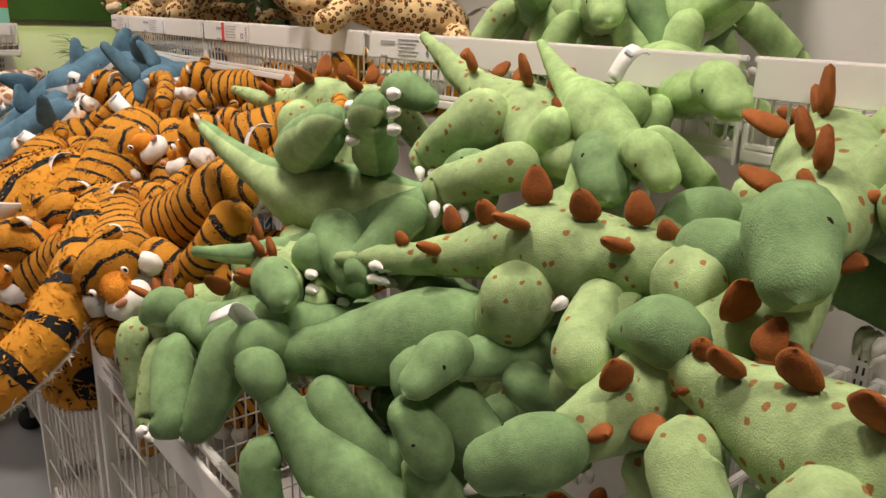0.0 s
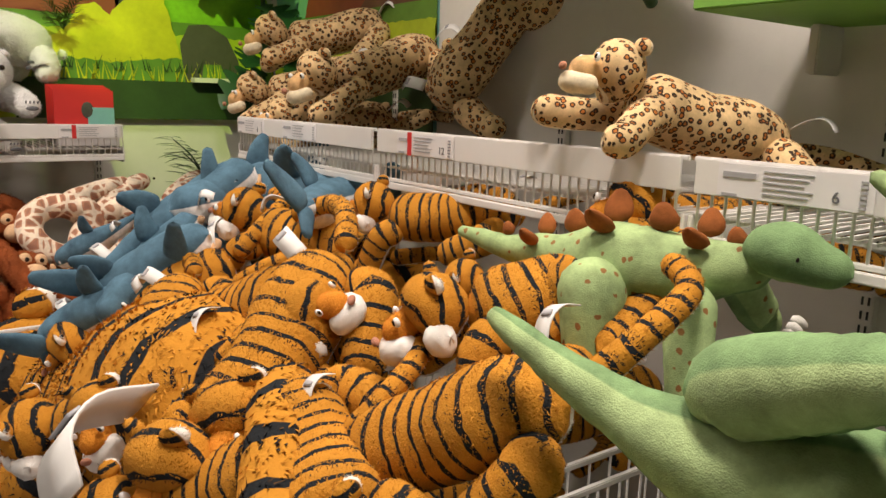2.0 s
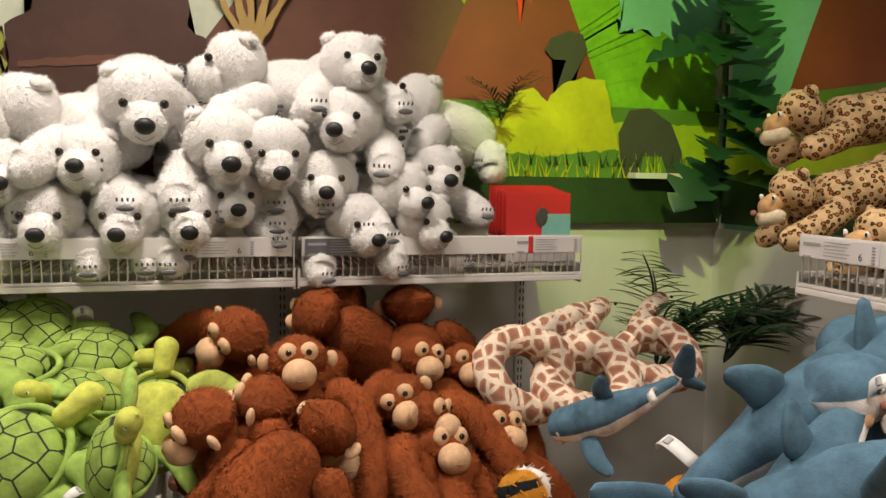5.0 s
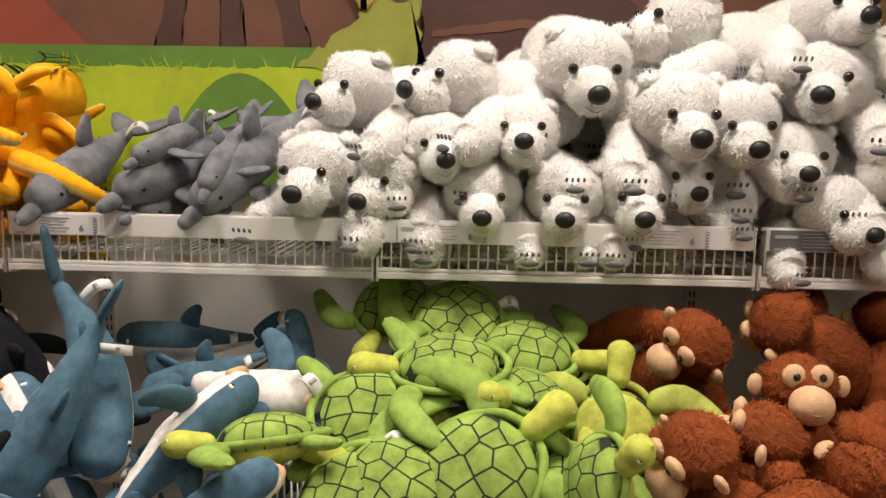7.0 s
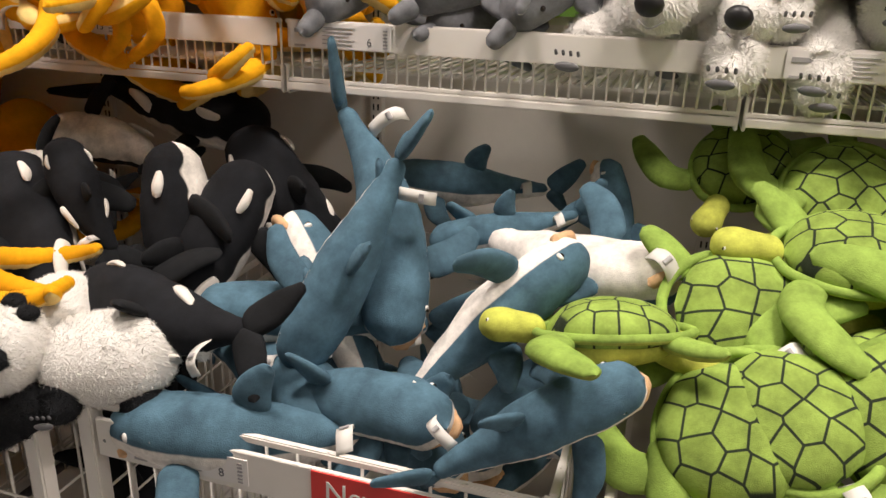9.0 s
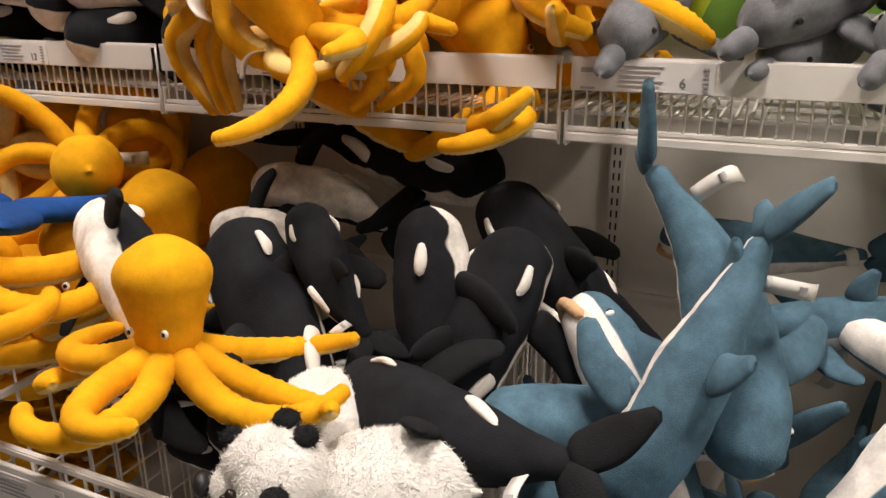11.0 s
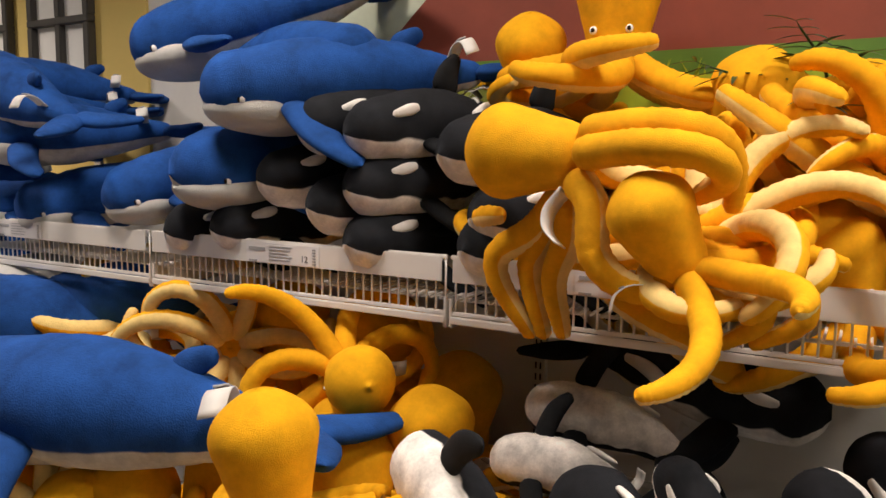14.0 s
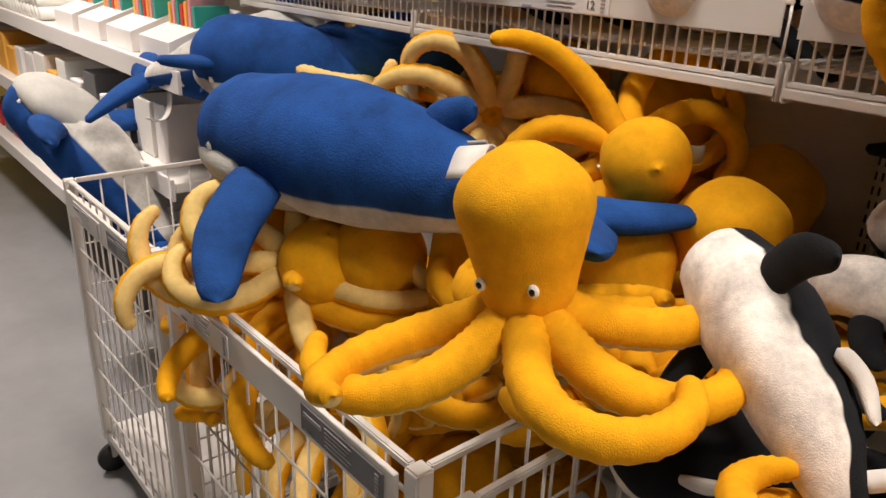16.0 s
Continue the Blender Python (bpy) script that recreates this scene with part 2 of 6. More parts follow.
def lumps(v, freq):
    s = np.zeros(len(v))
    for i, d in enumerate(LUMP):
        s += np.sin(v @ (d * freq * (0.6 + 0.12 * i)) + i * 1.7)
    return s / 10.0


def loft(pts, rad, n=20, m=18, up=(0, 0, 1), lump=0.05, fuzz=0.0, seed=1, wrinkle=0.0):
    """A stuffed tube through pts with radii (across, along up), closed by round ends."""
    rad = np.array([r if isinstance(r, (tuple, list)) else (r, r) for r in rad], float)
    c = curve_pts(pts, 120)
    rr = np.maximum(curve_pts(rad, 120), 0.001)
    seg = np.linalg.norm(np.diff(c, axis=0), axis=1)
    s = np.concatenate([[0], np.cumsum(seg)])
    L = s[-1]
    x = (1 - np.cos(np.linspace(0, math.pi, n))) / 2
    x = 0.5 * x + 0.5 * np.linspace(0, 1, n)
    at = x * L
    C = np.stack([np.interp(at, s, c[:, i]) for i in range(3)], 1)
    R = np.stack([np.interp(at, s, rr[:, i]) for i in range(2)], 1)
    r0, r1 = max(min(rr[0].mean(), L * 0.45), 1e-4), max(min(rr[-1].mean(), L * 0.45), 1e-4)
    cap = np.sqrt(np.clip(1 - (1 - np.clip(at / r0, 0, 1)) ** 2, 0, 1)) * np.sqrt(np.clip(1 - (1 - np.clip((L - at) / r1, 0, 1)) ** 2, 0, 1))
    cap = np.maximum(cap, 0.02)
    T = np.gradient(C, axis=0)
    T /= np.linalg.norm(T, axis=1)[:, None] + 1e-9
    U = np.zeros_like(T)
    u = np.array(up, float)
    for i in range(n):
        u = u - T[i] * (u @ T[i])
        if np.linalg.norm(u) < 1e-3:
            u = np.cross(T[i], (0.3, 1, 0.2))
        u = u / np.linalg.norm(u)
        U[i] = u
    S = np.cross(T, U)
    ang = np.linspace(0, 2 * math.pi, m, endpoint=False)
    V = C[:, None, :] + cap[:, None, None] * (R[:, 0, None, None] * np.sin(ang)[None, :, None] * S[:, None, :] + R[:, 1, None, None] * np.cos(ang)[None, :, None] * U[:, None, :])
    V = V.reshape(-1, 3)
    size = R.mean()
    N = V - np.repeat(C, m, axis=0)
    ln = np.linalg.norm(N, axis=1)[:, None] + 1e-9
    N = N / ln
    off = lump * size * lumps(V + seed * 0.37, 1.6 / max(size, 0.01)) + 0.4 * lump * size * lumps(V + seed * 0.11, 5.0 / max(size, 0.01))
    if wrinkle > 0:
        off = off + wrinkle * size * np.repeat(np.sin(at * 6.3 / max(size * 0.55, 0.004)), m)
    if fuzz:
        off = off + np.random.RandomState(seed).normal(size=len(V)) * fuzz
    V = V + N * (off * np.minimum(1.0, ln[:, 0] / (0.5 * size)))[:, None]
    tone = np.abs((ang / (2 * math.pi) + 0.5) % 1.0 - 0.5) * 2
    uv = np.stack([np.repeat(at, m), np.tile(tone, n)], 1)
    F = []
    for i in range(n - 1):
        for j in range(m):
            k = (j + 1) % m
            F.append((i * m + j, i * m + k, (i + 1) * m + k, (i + 1) * m + j))
    F.append(tuple(range(m)))
    F.append(tuple(reversed(range((n - 1) * m, n * m))))
    return V, F, uv


def lofts(*made):
    vs, fs, us, k = [], [], [], 0
    for v, f, u in made:
        vs.append(v), us.append(u)
        fs += [tuple(i + k for i in q) for q in f]
        k += len(v)
    return np.vstack(vs), fs, np.vstack(us)


FURRY = {"white_fur": 0.014, "tiger_fur": 0.0075, "orange_fur": 0.01, "rust_fur": 0.015}


def add_fur(made, length, density=32000.0):
    """Single tapered hairs laid over a surface, leaning along it."""
    V, F, U = made
    r = np.random.RandomState(len(V))
    Q = np.array([f for f in F if len(f) == 4])
    a, b, c, d = V[Q[:, 0]], V[Q[:, 1]], V[Q[:, 2]], V[Q[:, 3]]
    cr = np.cross(c - a, d - b)
    area = np.linalg.norm(cr, axis=1) / 2
    nr = cr / (2 * area[:, None] + 1e-12)
    k = int(area.sum() * density)
    pick_f = r.choice(len(Q), k, p=area / area.sum())
    s, t = r.rand(k)[:, None], r.rand(k)[:, None]
    P = (a[pick_f] * (1 - s) + b[pick_f] * s) * (1 - t) + (d[pick_f] * (1 - s) + c[pick_f] * s) * t
    N = nr[pick_f]
    mid = V.mean(axis=0)
    flip = np.sign(((P - mid) * N).sum(axis=1).mean())
    N = N * (flip if flip else 1)
    W = r.normal(size=(k, 3)) + np.array((-1.2, 0, -0.6))
    W -= N * (W * N).sum(axis=1)[:, None]
    W /= np.linalg.norm(W, axis=1)[:, None] + 1e-9
    S = np.cross(N, W)
    L = length * r.uniform(0.5, 1.2, k)[:, None]
    tip = P + N * L * 0.5 + W * L * 0.85
    w = 0.0011
    H = np.stack([P - S * w, P + S * w, tip], 1).reshape(-1, 3)
    UH = np.repeat(U[Q[pick_f, 0]], 3, axis=0)
    o = len(V)
    return np.vstack([V, H]), F + [(o + 3 * i, o + 3 * i + 1, o + 3 * i + 2) for i in range(k)], np.vstack([U, UH])


def soft(name, made, mat, parent, label=""):
    if mat.name in FURRY:
        made = add_fur(made, FURRY[mat.name])
    return link(name, mesh_from(*made), mat, parent, label)


BALLS = {}


def ball(name, c, r, mat, parent, label=""):
    """A small rounded piece: radii r along x, y, z."""
    r = r if isinstance(r, tuple) else (r, r, r)
    if mat.name not in BALLS:
        bm = bmesh.new()
        bmesh.ops.create_uvsphere(bm, u_segments=10, v_segments=6, radius=1.0)
        me = bpy.data.meshes.new("bead")
        bm.to_mesh(me)
        bm.free()
        me.shade_smooth()
        me.materials.append(mat)
        BALLS[mat.name] = me
    ob = link(name, BALLS[mat.name], None, parent, label)
    ob.location, ob.scale = c, r
    return ob


def ribbon(name, pts, width, side, mat, parent, label="", thick=0.0012):
    """A thin folded strip through pts."""
    c = curve_pts(pts, 12)
    s = np.array(Vector(side).normalized()) * width / 2
    d = np.gradient(c, axis=0)
    nrm = np.cross(d, s)
    nrm /= np.linalg.norm(nrm, axis=1)[:, None] + 1e-9
    V, F = [], []
    for p, q in zip(c, nrm):
        V += [p - s + q * thick, p + s + q * thick, p + s - q * thick, p - s - q * thick]
    for i in range(11):
        for j in range(4):
            F.append((i * 4 + j, i * 4 + (j + 1) % 4, i * 4 + 4 + (j + 1) % 4, i * 4 + 4 + j))
    F += [(3, 2, 1, 0), (44, 45, 46, 47)]
    return link(name, mesh_from(V, F, None, True), mat, parent, label)


def care_tag(parent, p, d, ln=0.11, w=0.045):
    p, d = Vector(p), Vector(d).normalized()
    side = d.cross(Vector((0.2, 0.1, 1))).normalized()
    t = ribbon("care_label", [p, p + d * ln * 0.4 + Vector((0, 0, 0.02)), p + d * ln * 0.75 + Vector((0, 0, 0.012)), p + d * ln + Vector((0, 0, -0.02))], w, side, M_TAG, parent, "white printed cloth care label")
    nrm = side.cross(d) * 0.004
    a = p + d * ln * 0.55 + Vector((0, 0, 0.019)) + nrm * (1 if nrm.z > 0 else -1)
    ribbon("print_block", [a - side * w * 0.3, a, a + side * w * 0.3], 0.012, d, M_INK, t)


def thing(name, label, category, group=""):
    return tagged(new(name), label, category, group)


# ---- soft toys: x runs forwards, z up, origin in the middle of the body ----
def eyes(t, x, y, z, r, white=True, ring=1.5):
    for s in (-1, 1):
        if white:
            e = ball("eye", (x, s * y, z), (r * ring * 0.7, r * ring * 0.7, r * ring), M_EYEW, t, "white eye with dark pupil")
            ball("pupil", (0.75, s * 0.35, 0.1), (0.5, 0.5, 0.6), M_EYEB, e)
        else:
            ball("eye", (x, s * y, z), r, M_EYEB, t, "dark glossy eye")


def limb(t, name, pts, rad, mat, sd, fuzz=0.0, lump=0.06, wrinkle=0.0, n=16, m=14, up=(0, 0, 1)):
    return soft(name, loft(pts, rad, n, m, up, lump, fuzz, sd, wrinkle), mat, t)


def bear(sd, pose_kind=0):
    r = random.Random(sd)
    t = thing("plush_polar_bear", "fluffy white polar bear soft toy with black nose", "soft toy", "polar bears on the shelf")
    hx, hz = 0.16, 0.03 + 0.03 * r.random()
    soft("body", loft([(-0.2, 0, -0.01), (-0.1, 0, 0.01), (0.02, 0, 0.01), (0.1, 0, 0.02)], [0.07, (0.105, 0.098), (0.1, 0.09), 0.07], 24, 20, lump=0.07, fuzz=0.0006, seed=sd), M_BEAR, t)
    soft("head", lofts(loft([(hx - 0.11, 0, hz), (hx - 0.03, 0, hz + 0.015), (hx + 0.05, 0, hz)], [0.06, (0.102, 0.092), 0.062], 20, 18, lump=0.03, fuzz=0.0005, seed=sd + 1),
                       loft([(hx + 0.01, 0, hz - 0.015), (hx + 0.06, 0, hz - 0.02), (hx + 0.105, 0, hz - 0.022)], [0.064, 0.052, 0.038], 16, 18, lump=0.03, fuzz=0.0008, seed=sd)), M_BEAR, t)
    ball("nose", (hx + 0.115, 0, hz - 0.008), (0.017, 0.025, 0.021), M_NOSE, t, "black plush nose")
    ribbon("mouth", [(hx + 0.1, -0.022, hz - 0.038), (hx + 0.108, 0, hz - 0.048), (hx + 0.1, 0.022, hz - 0.038)], 0.003, (1, 0, 0.3), M_INK, t)
    eyes(t, hx + 0.058, 0.046, hz + 0.03, 0.0115, False)
    for s in (-1, 1):
        soft("ear", loft([(hx - 0.035, s * 0.068, hz + 0.07), (hx - 0.037, s * 0.08, hz + 0.1)], [0.028, 0.022], 8, 12, lump=0.03, fuzz=0.001, seed=sd), M_BEAR, t)
        for nm, x, reach in (("front_leg", 0.06, 0.17), ("hind_leg", -0.14, 0.13)):
            a = r.uniform(0.5, 1.25) if nm == "front_leg" else r.uniform(-0.2, 0.5)
            if nm == "hind_leg" and pose_kind == 1:
                a = 1.3
            q = Vector((x + reach * math.sin(a), s * (0.115 + 0.03 * r.random()), -0.02 - reach * 0.55 * math.cos(a)))
            lg = soft(nm, loft([(x, s * 0.06, 0), tuple((Vector((x, s * 0.09, -0.01)) + q) / 2), tuple(q), (q.x + 0.035, q.y, q.z + 0.003)], [0.055, 0.052, 0.049, 0.046], 18, 16, lump=0.06, fuzz=0.0005, seed=sd + int(s)), M_BEAR, t)
            fx = q.x + 0.066
            pd = ball("paw_pad", (fx, q.y, q.z - 0.008), (0.006, 0.024, 0.009), M_CARDG, lg, "embroidered dark grey paw pad")
            toes = [loft([(fx - 0.003, q.y - 0.021 + 0.014 * k, q.z + 0.01), (fx + 0.002, q.y - 0.021 + 0.014 * k, q.z + 0.022)], [0.0034, 0.003], 5, 6, up=(0, 1, 0), lump=0) for k in range(4)]
            tagged(soft("paw_print", lofts(*toes), M_CARDG, lg), kind="stuff")
    soft("tail", loft([(-0.24, 0, 0.02), (-0.27, 0, 0.03)], [0.024, 0.018], 8, 10, fuzz=0.001), M_BEAR, t)
    return t


def panda(sd):
    t = bear(sd)
    t.name = "plush_panda"
    tagged(t, "black and white panda soft toy lying in a wire bin", "soft toy", "toys in the bin")
    for o in t.children:
        if o.name.split(".")[0] in ("front_leg", "hind_leg", "ear"):
            o.data.materials[0] = M_BLACK
    return t


def cat(sd, tiger=True):
    r = random.Random(sd)
    M = M_TIGER if tiger else M_LEO
    fz = 0.0006 if tiger else 0.0
    t = thing("plush_tiger" if tiger else "plush_leopard", "orange striped fluffy tiger soft toy with white muzzle" if tiger else "spotted cream leopard soft toy with tan nose", "soft toy", "tigers in the bin" if tiger else "leopards on the shelf")
    b = 0.03 * r.uniform(-1, 1)
    soft("body", loft([(-0.27, b, -0.01), (-0.15, b * 0.5, 0.015), (0.0, 0, 0.01), (0.14, 0, 0.02), (0.2, 0, 0.03)], [0.065, (0.1, 0.092), (0.095, 0.085), (0.09, 0.085), 0.06], 32, 20, lump=0.12, fuzz=fz, seed=sd), M, t)
    hx, hz = 0.26, 0.06
    soft("head", lofts(loft([(hx - 0.08, 0, hz), (hx, 0, hz + 0.015), (hx + 0.05, 0, hz)], [0.05, (0.088, 0.08), 0.055], 24, 24, lump=0.03, fuzz=fz, seed=sd + 1)), M, t)
    mz = M_WHITE if tiger else M_TAN
    soft("muzzle", lofts(loft([(hx + 0.02, 0, hz + 0.02), (hx + 0.075, 0, hz + 0.0), (hx + 0.112, 0, hz - 0.015)], [0.03, 0.035, 0.03], 12, 14, lump=0.02)), M_ORANGE if tiger else M_TAN, t)
    soft("chin", lofts(loft([(hx + 0.05, -0.045, hz - 0.035), (hx + 0.1, -0.012, hz - 0.035), (hx + 0.1, 0.012, hz - 0.035), (hx + 0.05, 0.045, hz - 0.035)], [0.03, 0.033, 0.033, 0.03] if tiger else [0.024, 0.026, 0.026, 0.024], 14, 12, lump=0.04, fuzz=fz)), M_WHITE if tiger else M_CREAM, t)
    if tiger:
        for s in (-1, 1):
            soft("cheek", loft([(hx + 0.02, s * 0.06, hz - 0.03), (hx - 0.02, s * 0.095, hz - 0.025)], [0.042, 0.032], 10, 12, lump=0.12, fuzz=0.003), M_WHITE, t, "white fluffy cheek")
    ball("nose", (hx + 0.133, 0, hz - 0.004), (0.009, 0.016, 0.01), M_SKIN, t, "pink plush nose")
    eyes(t, hx + 0.072, 0.045, hz + 0.03, 0.008, True, 1.4)
    for s in (-1, 1):
        soft("ear", loft([(hx - 0.025, s * 0.058, hz + 0.06), (hx - 0.03, s * 0.07, hz + 0.1)], [(0.018, 0.03), (0.012, 0.022)], 9, 12, fuzz=fz), M, t)
        a = r.uniform(0.3, 1.2)
        q = (0.16 + 0.22 * math.sin(a), s * (0.1 + 0.06 * r.random()), -0.02 - 0.12 * math.cos(a) * r.random())
        limb(t, "front_leg", [(0.13, s * 0.06, 0.0), (0.2, s * 0.1, -0.02), q, (q[0] + 0.05, q[1], q[2] + 0.005)], [0.055, 0.045, 0.043, 0.05], M, sd + 2, fz, 0.06, 0.0, 24, 16)
        a = r.uniform(-1.0, 1.0)
        q = (-0.2 - 0.18 * math.sin(a), s * (0.13 + 0.08 * r.random()), -0.06 - 0.04 * r.random())
        limb(t, "hind_leg", [(-0.19, s * 0.06, -0.01), (-0.2, s * 0.11, -0.03), q, (q[0] + 0.05, q[1] + s * 0.02, q[2])], [0.07, 0.055, 0.045, 0.05], M, sd + 3, fz, 0.06, 0.0, 24, 16)
    k = r.choice((-1, 1))
    limb(t, "tail", [(-0.3, 0, 0.01), (-0.4, k * 0.06, 0.02), (-0.47, k * 0.18, 0.0), (-0.43, k * 0.28, 0.01)], [0.027, 0.024, 0.023, 0.022], M, sd, fz, 0.05, 0.0, 26, 12)
    if r.random() < 0.6:
        care_tag(t, (-0.24, 0.06 * k, 0.06), (-0.6, k, 0.3))
    return t


def dino(sd, spikes=True, lime=False):
    r = random.Random(sd)
    t = thing("plush_dinosaur", ("light green velvet dinosaur soft toy" if lime else "green velvet dinosaur soft toy with brown felt back plates" if spikes else "green velvet dinosaur soft toy with long tail"), "soft toy", "dinosaurs in the bin")
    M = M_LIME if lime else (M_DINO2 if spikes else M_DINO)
    k = r.uniform(-1, 1)
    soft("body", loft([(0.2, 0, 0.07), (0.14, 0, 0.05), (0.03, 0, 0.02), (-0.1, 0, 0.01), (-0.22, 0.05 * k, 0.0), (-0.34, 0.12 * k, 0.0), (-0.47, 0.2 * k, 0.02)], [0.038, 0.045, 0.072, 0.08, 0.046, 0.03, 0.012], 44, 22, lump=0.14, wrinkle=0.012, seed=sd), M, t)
    h = k * 0.6
    d = Vector((math.cos(h * 0.5), math.sin(h * 0.5), 0))
    c = Vector((0.2, 0, 0.085))
    soft("head", loft([tuple(c - d * 0.05), tuple(c + d * 0.02 + Vector((0, 0, 0.012))), tuple(c + d * 0.07), tuple(c + d * 0.125 + Vector((0, 0, -0.012)))], [0.035, (0.052, 0.05), (0.044, 0.038), (0.035, 0.025)], 20, 16, lump=0.04, seed=sd), M_LIME if lime else M_DINO, t)
    for s in (-1, 1):
        sd_v = Vector((-d.y, d.x, 0)) * s
        p = c + d * 0.05 + sd_v * 0.041 + Vector((0, 0, 0.02))
        e = ball("eye", tuple(p), (0.006, 0.006, 0.008), M_EYEW, t, "white eye with dark pupil")
        ball("pupil", (0.1, s * 0.35, 0.05), (0.85, 0.8, 0.8), M_EYEB, e)
        for nm, x, ln in (("front_leg", 0.09, 0.17), ("hind_leg", -0.1, 0.22)):
            a = r.uniform(-0.6, 1.0)
            q = Vector((x + ln * math.sin(a), s * (0.14 + 0.05 * r.random()), -0.02 - ln * 0.6 * math.cos(a)))
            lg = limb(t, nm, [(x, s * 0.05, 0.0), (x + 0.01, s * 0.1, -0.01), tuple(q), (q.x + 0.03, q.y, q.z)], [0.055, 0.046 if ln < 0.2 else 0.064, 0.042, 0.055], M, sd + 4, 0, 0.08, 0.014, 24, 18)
            for j in range(3):
                b0 = Vector((q.x + 0.056, q.y + (j - 1) * 0.03, q.z - 0.016))
                c0 = [(b0 + Vector(v)) for v in ((-0.01, 0, 0.002), (0.008, 0, 0.003), (0.024, 0, -0.008))]
                soft("claw", loft([tuple(v) for v in c0], [0.0125, 0.011, 0.004], 6, 8, lump=0), M_WHITE, lg, "cream felt claw")
    if spikes:
        path = curve_pts([(0.14, 0, 0.095), (0.05, 0, 0.1), (-0.1, 0, 0.096), (-0.22, 0.05 * k, 0.05), (-0.34, 0.12 * k, 0.035)], 7)
        for i, p in enumerate(path):
            hgt = (0.045, 0.058, 0.068, 0.072, 0.062, 0.05, 0.036)[i]
            for s in ((-1, 1) if i % 2 else (0.4,)):
                b = p + np.array((0, s * 0.024, -0.012))
                tip = b + np.array((-0.012, s * hgt * 0.55, hgt * 0.8))
                soft("back_plate", loft([tuple(b), tuple((b + tip) / 2), tuple(tip)], [(0.012, hgt * 0.4), (0.011, hgt * 0.42), (0.006, hgt * 0.14)], 9, 10, up=(1, 0, 0), lump=0.08, seed=sd + i), M_PLATE, t, "rust-brown felt back plate")
    if r.random() < 0.7:
        care_tag(t, (-0.15, 0.09, 0.04), (-0.2, 0.9, 0.5), 0.12, 0.045)
    return t


def octopus(sd, arms=None, label="yellow velvet octopus soft toy with curled arms"):
    r = random.Random(sd)
    t = thing("plush_octopus", label, "soft toy", "octopuses")
    soft("head", loft([(0, 0, -0.04), (0, 0, 0.03), (0.0, 0, 0.1), (0.0, 0, 0.16), (0.0, 0, 0.235)], [(0.07, 0.07), (0.07, 0.072), (0.088, 0.088), (0.098, 0.098), 0.06], 36, 28, up=(1, 0, 0), lump=0.03, seed=sd), M_OCTOH, t)
    for s in (-1, 1):
        e = ball("eye", (0.068, s * 0.04, 0.045), (0.006, 0.009, 0.01), M_EYEW, t, "white eye with dark pupil")
        ball("pupil", (0.5, 0, 0), (0.7, 0.6, 0.6), M_EYEB, e)
    for i in range(8):
        a = i * math.pi / 4 + 0.39 + r.uniform(-0.15, 0.15)
        d, n = Vector((math.cos(a), math.sin(a), 0)), Vector((-math.sin(a), math.cos(a), 0)) * r.choice((-1, 1))
        droop, curl = r.uniform(0.05, 0.2), r.uniform(1.2, 4.2)
        if arms and i in arms:
            pts = arms[i]
        else:
            p, pts = d * 0.03 + Vector((0, 0, -0.01)), []
            for k in range(9):
                w = curl * (k / 8) ** 1.6
                pts.append(p.copy())
                p = p + (d * math.cos(w) + n * math.sin(w)) * 0.052 + Vector((0, 0, -droop * 0.22 + 0.05 * droop * k))
        soft("arm", loft([tuple(p) for p in pts], [0.034, 0.033, 0.032, 0.03, 0.027, 0.023, 0.016], 56, 16, lump=0.06, seed=sd + i, wrinkle=0.045), M_OCTO, t, "yellow arm with pale studded underside")
    if r.random() < 0.6:
        care_tag(t, (-0.05, 0.06, 0.0), (-0.5, 0.8, 0.1))
    return t


def fin(t, name, pts, rad, mat, sd, up):
    return soft(name, loft(pts, rad, 16, 14, up, 0.05, 0, sd), mat, t)


